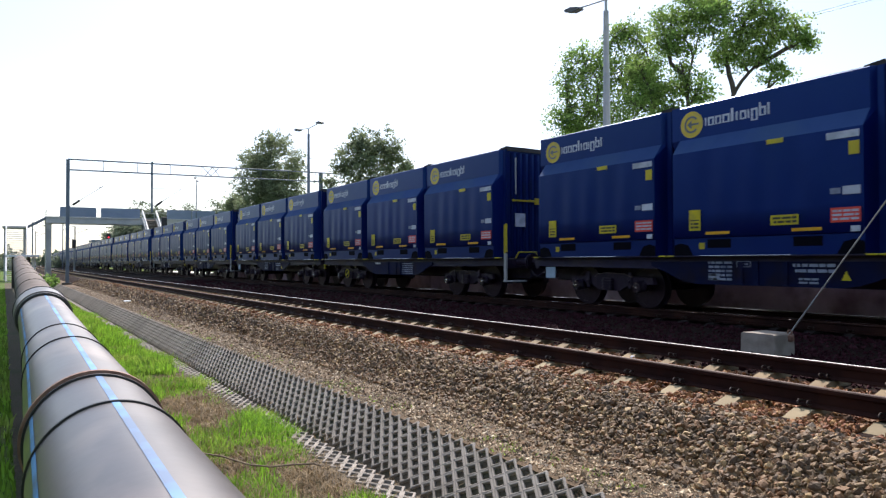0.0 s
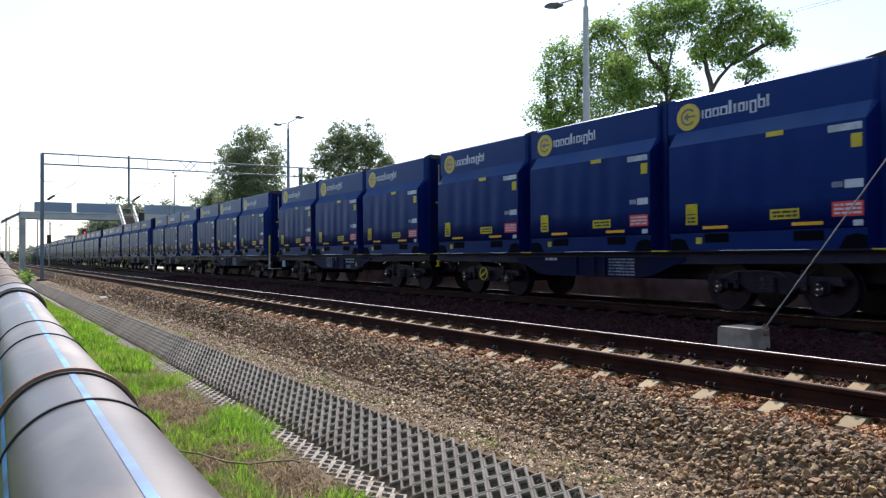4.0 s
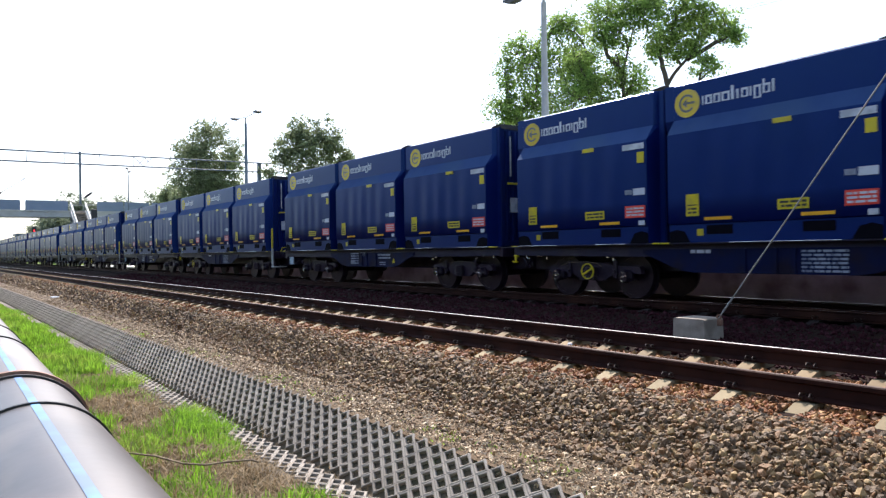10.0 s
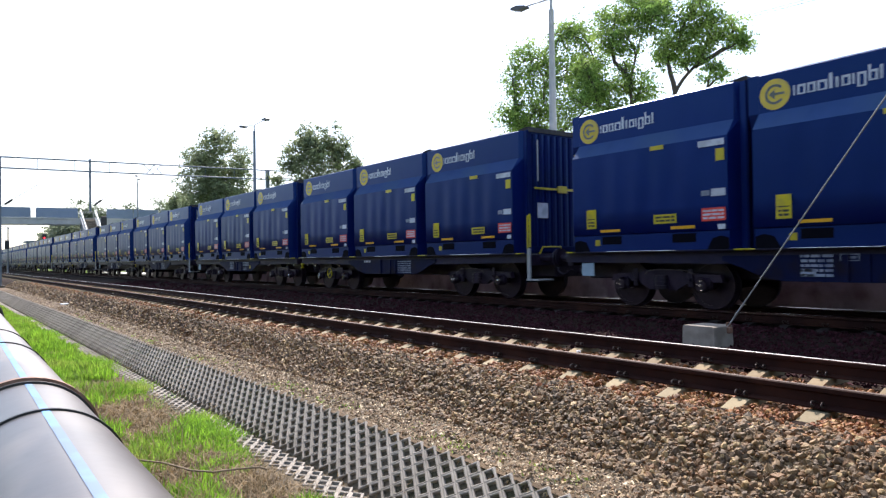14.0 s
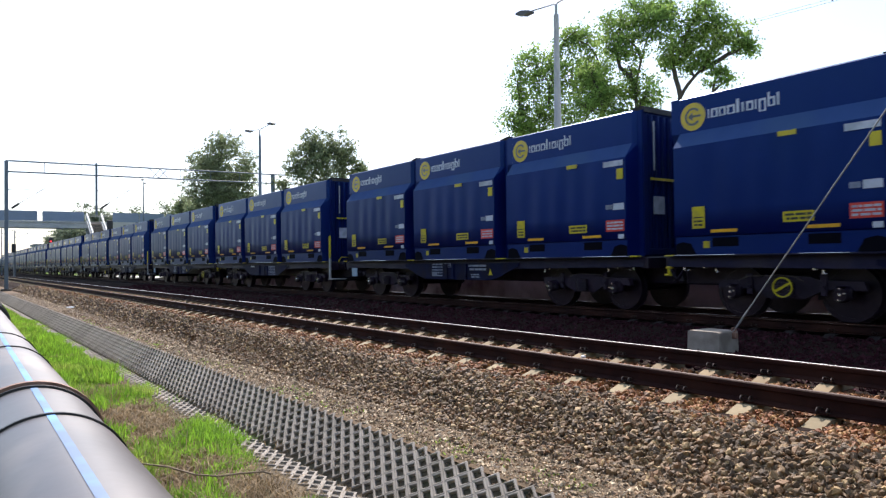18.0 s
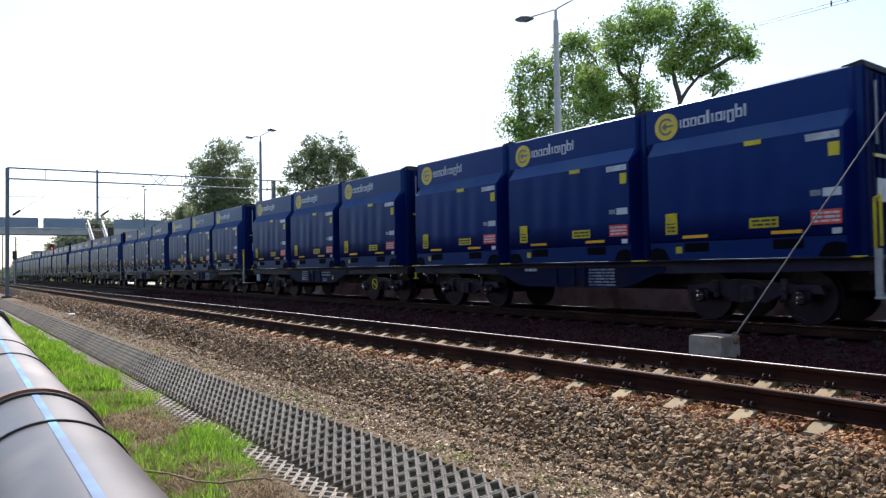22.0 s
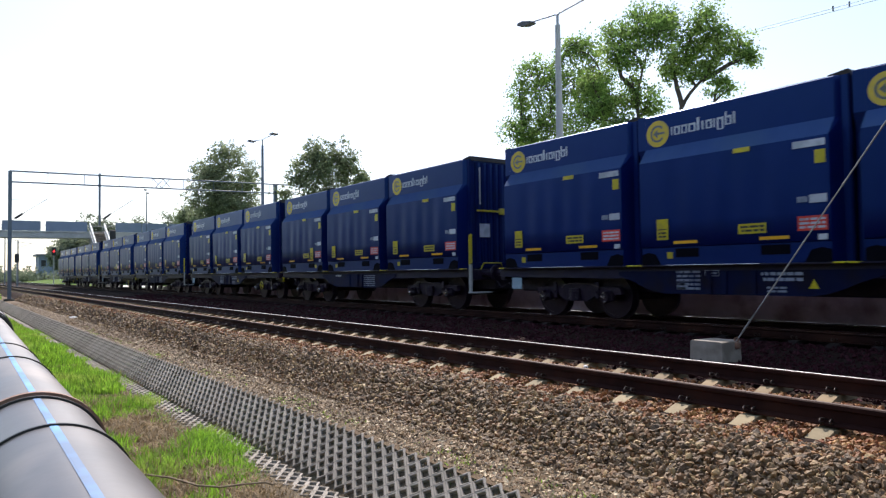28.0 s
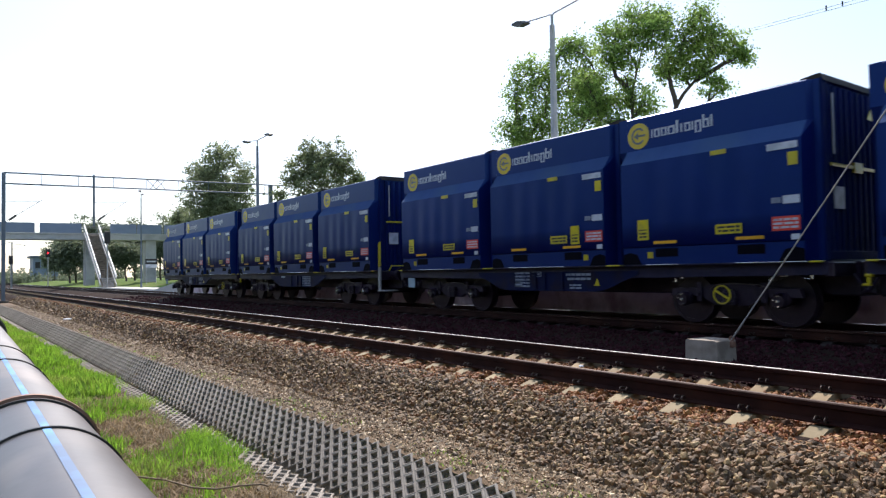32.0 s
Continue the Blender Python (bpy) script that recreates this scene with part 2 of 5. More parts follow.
PIPE_BLUE = surf("pipe_stripe_blue", (0.075, 0.27, 0.62), (0.14, 0.34, 0.66), 3.0, 0.5, spec=0.45, c3=(0.09, 0.16, 0.28), big=1.6)
PIPE_RING = surf("weld_bead_black", (0.010, 0.010, 0.010), (0.018, 0.017, 0.016), 8, 0.45)
RUST_RING = surf("flange_rusty_steel", (0.20, 0.10, 0.065), (0.32, 0.18, 0.125), 10, 0.6, 0.2, 0.003, 50)
GALV = surf("galvanised_steel", (0.30, 0.31, 0.32), (0.40, 0.41, 0.42), 5, 0.5, 0.5)
MAST = surf("painted_mast_grey", (0.10, 0.13, 0.17), (0.14, 0.17, 0.21), 3, 0.55, 0.2)
POLE = surf("lamp_pole_concrete", (0.36, 0.36, 0.35), (0.45, 0.45, 0.44), 4, 0.85, bump=0.002, bump_scale=40)
SCREEN = surf("screen_panel_blue_grey", (0.17, 0.22, 0.31), (0.21, 0.26, 0.35), 1.2, 0.6, rand=0.05)
WHITE_PAINT = surf("white_paint", (0.75, 0.75, 0.75), (0.8, 0.8, 0.8), 6, 0.5)
WIRE = surf("wire_grey", (0.28, 0.27, 0.26), (0.36, 0.35, 0.33), 20, 0.5, 0.4)
# Pale colour stands in for the sky glare that washes the wires out.
COPPER_WIRE = surf("overhead_wire_washed_out", (0.50, 0.62, 0.62), (0.58, 0.70, 0.68), 20, 0.5, 0.3)
EARTH = surf("ground_grass_earth", (0.065, 0.125, 0.022), (0.10, 0.165, 0.034), 1.6, 0.95, bump=0.04, bump_scale=9, c3=(0.12, 0.135, 0.05), big=0.35, spec=0.08)
DITCH = surf("ditch_soil", (0.07, 0.053, 0.032), (0.13, 0.10, 0.064), 9, 0.95, bump=0.015, bump_scale=40, c3=(0.055, 0.06, 0.024), big=1.1)
GRAVEL = surf("fine_gravel", (0.085, 0.053, 0.027), (0.165, 0.108, 0.058), 60, 0.95, bump=0.01, bump_scale=60, c3=(0.075, 0.050, 0.027), big=0.9)
# Bed colour kept near black for the shade in gaps between stones.
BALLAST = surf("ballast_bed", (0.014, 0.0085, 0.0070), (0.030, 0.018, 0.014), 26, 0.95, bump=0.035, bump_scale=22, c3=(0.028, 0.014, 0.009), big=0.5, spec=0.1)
VERGE = surf("verge_soil", (0.055, 0.040, 0.023), (0.11, 0.082, 0.048), 14, 0.95, bump=0.03, bump_scale=26, c3=(0.05, 0.055, 0.02), big=0.9)
STONES_GREY = tri_stone("ballast_stone_grey", [(0.1370, 0.0777, 0.0312), (0.1812, 0.1082, 0.0454), (0.0739, 0.0432, 0.0195), (0.2411, 0.1475, 0.0618), (0.1649, 0.0793, 0.0270), (0.1165, 0.0705, 0.0336), (0.3536, 0.2349, 0.1037), (0.1689, 0.0810, 0.0265), (0.0926, 0.0538, 0.0241), (0.1329, 0.0833, 0.0419)])
STONES_RUST = tri_stone("ballast_stone_rusty", [(0.2204, 0.0630, 0.0096), (0.2659, 0.0843, 0.0138), (0.1740, 0.0486, 0.0083), (0.2204, 0.0923, 0.0201), (0.1655, 0.0608, 0.0125), (0.2848, 0.1066, 0.0188), (0.1192, 0.0458, 0.0112), (0.3206, 0.1609, 0.0425)])
# Train's shadow put into the stone colour; in sun these are brown.
STONES_SHADED = tri_stone("ballast_stone_shaded", [(0.0310, 0.0069, 0.0106), (0.0420, 0.0094, 0.0142), (0.0210, 0.0051, 0.0079), (0.0580, 0.0176, 0.0240), (0.0350, 0.0074, 0.0110)], rough=0.8, spec=0.12)
PEBBLES = tri_stone("path_pebbles", [(0.210, 0.138, 0.070), (0.360, 0.255, 0.142), (0.125, 0.080, 0.042), (0.60, 0.47, 0.30), (0.215, 0.125, 0.058), (0.280, 0.194, 0.102), (0.092, 0.060, 0.032)])
GRASS = surf("grass_blades", (0.145, 0.290, 0.025), (0.250, 0.455, 0.045), 1.3, 0.6, c3=(0.31, 0.40, 0.082), big=0.7, island=0.5, trans=0.5)
STRAW = surf("dry_grass", (0.19, 0.130, 0.068), (0.36, 0.27, 0.155), 3, 0.8, island=0.5, trans=0.3)
LEAF = surf("tree_leaves", (0.135, 0.245, 0.060), (0.21, 0.335, 0.085), 0.6, 0.5, island=0.5, trans=0.6, c3=(0.28, 0.39, 0.105), big=0.5, spec=0.3)
LEAF_DARK = surf("tree_leaves_dark", (0.17, 0.21, 0.12), (0.235, 0.28, 0.155), 0.6, 0.5, island=0.4, trans=0.6)
HEDGE_LEAF = surf("hedge_leaves", (0.075, 0.120, 0.034), (0.110, 0.170, 0.050), 0.6, 0.5, island=0.4, trans=0.45)
# Dark leaves for the unseen wood that dims reflections.
WOOD_LEAF = surf("unseen_wood_leaves", (0.03, 0.045, 0.018), (0.05, 0.07, 0.025), 0.4, 0.6, island=0.3)
# Haze of distance mixed into the leaf colour, greyer than the near trees.
LEAF_FAR = surf("hazy_distant_leaves", (0.13, 0.165, 0.105), (0.19, 0.225, 0.145), 0.3, 0.6, island=0.3, trans=0.5)
BARK = surf("bark", (0.055, 0.045, 0.036), (0.10, 0.085, 0.07), 6, 0.95, bump=0.01, bump_scale=20)
TWIG = surf("dead_wood", (0.15, 0.105, 0.068), (0.25, 0.19, 0.13), 20, 0.9)
RED_LAMP = glow("signal_red_light", (1.0, 0.03, 0.04), 1.6)
LAMP_GREY = surf("lamp_head_grey", (0.06, 0.06, 0.065), (0.09, 0.09, 0.095), 8, 0.6)
SIGNAL_BLACK = surf("signal_black", (0.015, 0.015, 0.016), (0.025, 0.025, 0.027), 8, 0.6)

# ======== mesh tools ========


class Shape:
    """Collects faces of one mesh."""

    def __init__(self):
        self.v, self.f, self.s = [], [], []

    def add(self, verts, faces, smooth=False):
        o = len(self.v)
        self.v += [tuple(p) for p in verts]
        self.f += [tuple(i + o for i in f) for f in faces]
        self.s += [smooth] * len(faces)
        return self

    def box(self, x0, x1, y0, y1, z0, z1, c=0.0):
        if c <= 0:
            v = [(x, y, z) for x in (x0, x1) for y in (y0, y1) for z in (z0, z1)]
            return self.add(v, [(0, 1, 3, 2), (4, 6, 7, 5), (0, 4, 5, 1), (2, 3, 7, 6), (0, 2, 6, 4), (1, 5, 7, 3)])
        bm = bmesh.new()
        for x, sx in ((x0, c), (x1, -c)):
            for y, sy in ((y0, c), (y1, -c)):
                for z, sz in ((z0, c), (z1, -c)):
                    for p in ((x, y + sy, z + sz), (x + sx, y, z + sz), (x + sx, y + sy, z)):
                        bm.verts.new(p)
        bmesh.ops.convex_hull(bm, input=bm.verts)
        return self.eat(bm)

    def eat(self, bm, smooth=False):
        bm.verts.index_update()
        self.add([v.co for v in bm.verts], [[v.index for v in f.verts] for f in bm.faces], smooth)
        bm.free()
        return self

    def cyl(self, p0, p1, r0, r1=None, n=12, caps=True, smooth=True):
        r1 = r0 if r1 is None else r1
        p0, p1 = Vector(p0), Vector(p1)
        q = (p1 - p0).to_track_quat("Z", "Y")
        ring = [q @ Vector((math.cos(2 * math.pi * i / n), math.sin(2 * math.pi * i / n), 0)) for i in range(n)]
        v = [p0 + r0 * e for e in ring] + [p1 + r1 * e for e in ring]
        self.add(v, [(i, (i + 1) % n, n + (i + 1) % n, n + i) for i in range(n)], smooth)
        if caps:
            self.add([p0 + r0 * e for e in ring], [tuple(range(n - 1, -1, -1))])
            self.add([p1 + r1 * e for e in ring], [tuple(range(n))])
        return self

    def tube(self, pts, r, n=6):
        for a, b in zip(pts, pts[1:]):
            self.cyl(a, b, r, r, n)
        return self

    def prism(self, prof, axis, lo, hi):
        """Polygon prof (two coordinates in order of the other axes) drawn out along an axis."""
        k = len(prof)

        def at(p, d):
            c = list(p)
            c.insert("xyz".index(axis), d)
            return tuple(c)
        v = [at(p, lo) for p in prof] + [at(p, hi) for p in prof]
        return self.add(v, [(i, (i + 1) % k, k + (i + 1) % k, k + i) for i in range(k)] + [tuple(range(k - 1, -1, -1)), tuple(range(k, 2 * k))])

    def ring(self, c, axis, r_in, r_out, half, n=24):
        """A flat ring about an axis through c."""
        c, q = Vector(c), Vector(axis).to_track_quat("Z", "Y")
        v = []
        for r, h in ((r_out, -half), (r_out, half), (r_in, half), (r_in, -half)):
            v += [c + q @ Vector((r * math.cos(2 * math.pi * i / n), r * math.sin(2 * math.pi * i / n), h)) for i in range(n)]
        f = []
        for k in range(4):
            a, b = k * n, ((k + 1) % 4) * n
            f += [(a + i, a + (i + 1) % n, b + (i + 1) % n, b + i) for i in range(n)]
        return self.add(v, f, False)

    def mesh(self, name, mat):
        me = bpy.data.meshes.new(name)
        me.from_pydata(self.v, [], self.f)
        me.polygons.foreach_set("use_smooth", self.s)
        me.materials.append(mat)
        me.update()
        return me


def fix_normals(me):
    bm = bmesh.new()
    bm.from_mesh(me)
    bmesh.ops.recalc_face_normals(bm, faces=bm.faces)
    bm.to_mesh(me)
    bm.free()
    return me


def part(name, shape, mat, parent, label=""):
    """One mesh object under a thing or a part."""
    me = fix_normals(shape.mesh(name, mat)) if isinstance(shape, Shape) else shape
    ob = new(name, me)
    ob.parent = parent
    if label:
        tagged(ob, label)
    return ob


def thing(name, label, category, group="", kind="", at=None):
    """An Empty at a thing's base."""
    ob = new(name)
    ob.empty_display_size = 0.2
    if at is not None:
        ob.matrix_basis = at
    return tagged(ob, label, category, group, kind)


def solo(name, shape, mat, label="", category="", kind="", group=""):
    me = fix_normals(shape.mesh(name, mat)) if isinstance(shape, Shape) else shape
    return tagged(new(name, me), label, category, group, kind)


def soup(name, verts, faces_per, mat, smooth=False):
    """A mesh from numpy arrays: verts (n, 3) and faces (m, k) of one size."""
    me = bpy.data.meshes.new(name)
    m, k = faces_per.shape
    me.vertices.add(len(verts))
    me.vertices.foreach_set("co", np.ascontiguousarray(verts, np.float32).ravel())
    me.loops.add(m * k)
    me.loops.foreach_set("vertex_index", np.ascontiguousarray(faces_per, np.int32).ravel())
    me.polygons.add(m)
    me.polygons.foreach_set("loop_start", np.arange(m, dtype=np.int32) * k)
    me.polygons.foreach_set("use_smooth", np.full(m, smooth))
    me.materials.append(mat)
    me.update(calc_edges=True)
    return me


# the lines run straight at first and then bend gently away
def bend(y):
    return max(0.0, y - 80.0) ** 2 / 10800.0


STATIONS = [-40, -20, -8, 0, 8, 20, 40, 60, 80, 100, 120, 140, 160, 180, 200, 230, 260, 300, 350, 400, 470]


def swept(shape, prof, ys=STATIONS, closed=True, z0=0.0, smooth=False):
    """A cross-section (x, z) drawn along the line."""
    k = len(prof)
    v = [(x + bend(y), y, z + z0) for y in ys for x, z in prof]
    f = []
    for j in range(len(ys) - 1):
        for i in range(k if closed else k - 1):
            a, b = j * k + i, j * k + (i + 1) % k
            f.append((a, b, b + k, a + k))
    shape.add(v, f, smooth)
    if closed:
        shape.add(v[:k], [tuple(range(k))])
        shape.add(v[-k:], [tuple(range(k - 1, -1, -1))])
    return shape

# ======== ground ========
PROF = [(-1500, -1.0), (-60, -1.0), (-9, -0.96), (-4.4, -0.93), (-3.4, -0.98), (-3.05, -1.06), (-2.68, -1.12), (-2.27, -0.70), (-2.2, -0.615),
        (-1.38, -0.585), (-0.95, -0.335), (-0.64, -0.268), (-0.40, -0.262), (-0.2, -0.265), (2.0, -0.275), (2.6, -0.33), (4.4, -0.33), (5.1, -0.205), (8.3, -0.205),
        (8.6, -0.205), (12.6, 0.2), (14, 0.45), (60, 0.5), (1500, 0.5)]


FAR_Y = [-400, -60] + STATIONS + [700, 1200, 2500]
solo("ground", swept(Shape(), PROF, FAR_Y, closed=False), EARTH, "grassy earth beside and beyond the railway", "ground", "structure")
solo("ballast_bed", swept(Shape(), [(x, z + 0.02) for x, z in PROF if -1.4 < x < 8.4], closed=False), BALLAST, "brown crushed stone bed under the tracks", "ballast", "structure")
solo("verge", swept(Shape(), [(-5.75, -0.9265)] + [(x, z + 0.006) for x, z in PROF if -4.5 <= x <= -3.05], [-40, -20, 0, 8, 20, 40, 60, 80], closed=False), VERGE, "bare brown soil under thin grass", "ground", "structure")
solo("gravel_path", swept(Shape(), [(-2.245, -0.605), (-2.2, -0.588), (-1.8, -0.572), (-1.36, -0.562)], closed=False), GRAVEL, "pale fine gravel path beside the ballast", "path", "structure")
solo("ditch_bed", swept(Shape(), [(-3.25, -0.985), (-3.05, -1.018), (-2.76, -1.020), (-2.66, -1.055), (-2.27, -0.668), (-2.24, -0.63)], closed=False), DITCH, "bare soil bed of a lined ditch", "ditch", "structure")

# ======== tracks ========
RAIL_PROF = [(-0.075, -0.172), (0.075, -0.172), (0.075, -0.160), (0.012, -0.140), (0.009, -0.055), (0.036, -0.042), (0.036, -0.008),
             (0.028, 0.0), (-0.028, 0.0), (-0.036, -0.008), (-0.036, -0.042), (-0.009, -0.055), (-0.012, -0.140), (-0.075, -0.160)]
SLEEPER_PROF = [(-1.28, -0.45), (1.28, -0.45), (1.28, -0.315), (0.87, -0.187), (0.64, -0.187), (0.34, -0.285), (-0.34, -0.285), (-0.64, -0.187), (-0.87, -0.187), (-1.28, -0.315)]
SLEEPER_STEP, SLEEPER_FIRST = 0.65, 2.695


def clip_mesh():
    s = Shape()
    for d in (-0.04, 0.04):
        s.tube([Vector((0.03, d, -0.155)), Vector((-0.02, d, -0.150)), Vector((-0.045, d, -0.130)), Vector((-0.025, d, -0.112)), Vector((0.02, d * 0.7, -0.118)), Vector((0.045, d * 0.5, -0.135))], 0.0075, 6)
    return fix_normals(s.mesh("rail_clip", CLIP))


def track(name, x0, z0, label, clips, singles, top_near, top_far, concrete):
    """A line of two rails on concrete sleepers; x0 is the near rail."""
    t = thing(name, label, "railway track", kind="structure")
    for dx, top in ((0.0, top_near), (1.507, top_far)):
        r = part("rail", swept(Shape(), [(x + x0 + dx, z + z0) for x, z in RAIL_PROF]), RAIL, t, "rust-brown steel rail")
        crown = [(0.032, 0.004)] + [(-0.004 - 0.034 * math.sin(a), 0.004 - 0.034 * (1 - math.cos(a))) for a in [0.13 * k for k in range(11)]] + [(-0.03, -0.03), (0.03, 0.0)]
        if top is RAIL_CROWN:
            part("running_surface", swept(Shape(), [(x0 + dx + a, z0 + b) for a, b in crown], smooth=True), top, r, "mirror-bright rounded rail head")
            continue
        part("running_surface", swept(Shape(), [(x0 + dx + a, z0 + b) for a, b in ((-0.017, 0.0005), (-0.014, 0.003), (0.014, 0.003), (0.017, 0.0005))]), top, r, "worn steel rail head")
    xm = x0 + 0.7535
    me = None
    rest = Shape()
    for k in range(-8, 420):
        y = SLEEPER_FIRST + SLEEPER_STEP * k
        prof = [(a, b) for a, b in SLEEPER_PROF]
        if k < singles:
            if me is None:
                s = Shape().prism(prof, "y", -0.078, 0.078)
                me = fix_normals(s.mesh("sleeper", concrete))
            ob = part("sleeper", me, None, t)
            ob.location = (xm + bend(y) + random.uniform(-0.012, 0.012), y, z0 + random.uniform(-0.004, 0.004))
            ob.rotation_euler = (0, 0, random.uniform(-0.008, 0.008))
            if -3 <= k < clips:
                for cx, turn in ((x0 - 0.075, 0), (x0 + 0.075, math.pi), (x0 + 1.507 - 0.075, 0), (x0 + 1.507 + 0.075, math.pi)):
                    c = part("rail_clip", CLIP_MESH, None, t)
                    c.location, c.rotation_euler = (cx, y, z0), (0, 0, turn)
        else:
            rest.prism([(a + xm + bend(y), b + z0) for a, b in prof], "y", y - 0.078, y + 0.078)
    tagged(part("far_sleepers", rest, concrete, t), "row of concrete sleepers fading into the distance", kind="stuff")
    return t


CLIP_MESH = clip_mesh()
track("near_track", 0.0, 0.0, "side track with rusty rails on pale concrete sleepers", 44, 110, RAIL_TOP_DULL, RAIL_TOP, SLEEPER)
track("far_track", 5.868, 0.055, "main track with polished rail heads under the train", 12, 60, RAIL_CROWN, RAIL_CROWN, SLEEPER_SHADED)

# ======== platform ========
plat = thing("platform", "station platform with a stained concrete edge wall", "platform", kind="structure")
PLAT_Y = [-40, -20, 0, 20, 40, 50]
part("edge_wall", swept(Shape(), [(8.42, -0.3), (8.42, 0.74), (8.7, 0.74), (8.7, -0.3)], PLAT_Y), PLATFORM_WALL, plat, "stained pinkish concrete wall")
part("coping", swept(Shape(), [(8.32, 0.745), (8.32, 0.86), (9.0, 0.86), (9.0, 0.745)], PLAT_Y), PLATFORM_TOP, plat, "pale concrete edge slabs")
part("paving", swept(Shape(), [(9.004, 0.2), (9.004, 0.856), (13.4, 0.856), (13.4, 0.2)], PLAT_Y), PLATFORM_TOP, plat, "sunlit light grey paving")
part("ramp", Shape().prism([(50.004, -0.3), (50.004, 0.856), (58, 0.10), (86, 0.04), (86, -0.3)], "x", 8.36, 13.4), PLATFORM_TOP, plat, "paved ramp down from the platform")
fence = thing("ramp_fence", "grey steel railing along the platform ramp", "railing")
part("top_rail", Shape().tube([(8.75, 76, 1.05), (8.75, 84, 1.05)], 0.03, 6), GALV, fence)
for i in range(17):
    part("baluster", Shape().cyl((8.75, 76 + i * 0.5, 0.04), (8.75, 76 + i * 0.5, 1.05), 0.022, n=5), GALV, fence)

# ======== freight train ========
TRACK_X, RAIL_Z, DECK = 6.6215, 0.055, 1.215


def rect(s, x, y0, y1, z0, z1, d=0.006):
    """A thin plate on a side wall whose face is at x (outwards is away from 0)."""
    o = d if x > 0 else -d
    return s.box(min(x, x + o), max(x, x + o), y0, y1, z0, z1)


def bars(x, y0, y1, z0, z1, rows, seed=1, d=0.003):
    """Rows of plain bars in place of writing."""
    rnd = random.Random(seed)
    s = Shape()
    h = (z1 - z0) / rows
    for r in range(rows):
        y = y0
        while y < y1 - 0.02:
            w = min(rnd.uniform(0.05, 0.16), y1 - y)
            rect(s, x, y, y + w, z0 + r * h + h * 0.22, z0 + r * h + h * 0.78, d)
            y += w + rnd.uniform(0.015, 0.03)
    return s


MARK_Y = 1.49


def container_model(swap):
    t = thing("container", "dark blue steel bulk container on a freight wagon", "container", "containers on the train")
    # bulged side shell between two narrower end frames
    def half(w, wave):
        return [(w - 0.03, -0.10), (w - 0.03, 0.225), (w, 0.245), (w + wave, 0.7), (w + wave, 1.2), (w + wave * 0.6, 1.6), (w, 1.87), (w - 0.22, 2.16), (w - 0.22, 2.79), (w - 0.245, 2.81)]
    panel = [-1.77 + 3.54 * i / 42 for i in range(43)]
    s, k = Shape(), 20
    for ys in ([-1.93, -1.83, -1.77], panel, [1.77, 1.773, 1.955]):
        v = []
        for y in ys:
            if abs(y) > 1.771:
                right = [(1.42, z) for _, z in half(1.45, 0)]
                left = [(1.228 if y > 0 and z > 2.0 else 1.125, z) for _, z in half(1.45, 0)]
            else:
                edge = min(1.0, (1.77 - abs(y)) / 0.6)
                right = half(1.45, 0.008 * edge * math.sin(y * 10.4 + 0.9 * math.sin(y * 1.9)) + 0.006 * edge * math.sin(y * 4.1))
                left = right
            v += [(x, y, z) for x, z in right + [(-x, z) for x, z in reversed(left)]]
        quads = [(j * k + i, j * k + (i + 1) % k, (j + 1) * k + (i + 1) % k, (j + 1) * k + i) for j in range(len(ys) - 1) for i in range(k)]
        quads = [q for q in quads if not (ys is panel and q[0] % k in (6, 12))]
        base = len(s.v)
        s.add(v, quads)
        s.s[-len(quads):] = [ys is panel and q[0] % k in (2, 3, 4, 5, 13, 14, 15, 16) for q in quads]
        if ys is not panel:
            ring = range(base, base + k) if ys[0] < 0 else range(len(s.v) - 1, len(s.v) - k - 1, -1)
            s.f.append(tuple(ring))
            s.s.append(False)
    part("shell", s, BLUE, t, "blue painted steel walls with shallow waves")
    # Shoulders get the paler blue that stands in for reflected sky.
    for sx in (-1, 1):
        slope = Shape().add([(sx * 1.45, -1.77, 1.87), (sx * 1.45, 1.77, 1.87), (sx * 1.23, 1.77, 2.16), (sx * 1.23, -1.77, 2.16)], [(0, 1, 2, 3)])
        part("shoulder", slope, BLUE_SHEEN, t, "sloping shoulder in a paler blue for the sky's sheen")
    for e in (-1, 1):
        for sx in (-1, 1):
            x = 1.355 if sx > 0 else -1.06
            part("corner_post", Shape().box(x - 0.07, x + 0.07, min(e * 1.925, e * 1.97), max(e * 1.925, e * 1.97), -0.10, 2.82, 0.01), BLUE_DARK, t)
        prof = [(-0.995, e * 1.925)]
        for i in range(11):
            x = -0.9 + i * 0.208
            prof += [(x - 0.07, e * 1.927), (x - 0.038, e * 1.965), (x + 0.038, e * 1.965), (x + 0.07, e * 1.927)]
        prof += [(1.29, e * 1.925), (1.29, e * 1.90), (-0.995, e * 1.90)]
        w = Shape().prism(prof, "z", 0.06, 2.74)
        w.box(-0.995, 1.29, min(e * 1.90, e * 1.972), max(e * 1.90, e * 1.972), -0.08, 0.055, 0.01)
        part("end_wall", w, BLUE_DARK, t, "ribbed blue end wall")
    b = Shape().box(-0.93, 0.93, -2.0, -1.966, 1.42, 1.47, 0.006)
    b.box(-0.16, 0.16, -2.012, -1.966, 1.36, 1.53, 0.01)
    part("crossbar", b, YELLOW, t, "yellow locking bar")
    part("door_bar", Shape().cyl((-0.82, -1.985, 1.62), (-0.82, -1.985, 2.6), 0.02, n=8), GALV, t, "pale grey bar")
    part("placard", Shape().box(-0.83, -0.49, -1.980, -1.966, 0.74, 1.1), WHITE, t, "white notice plate")
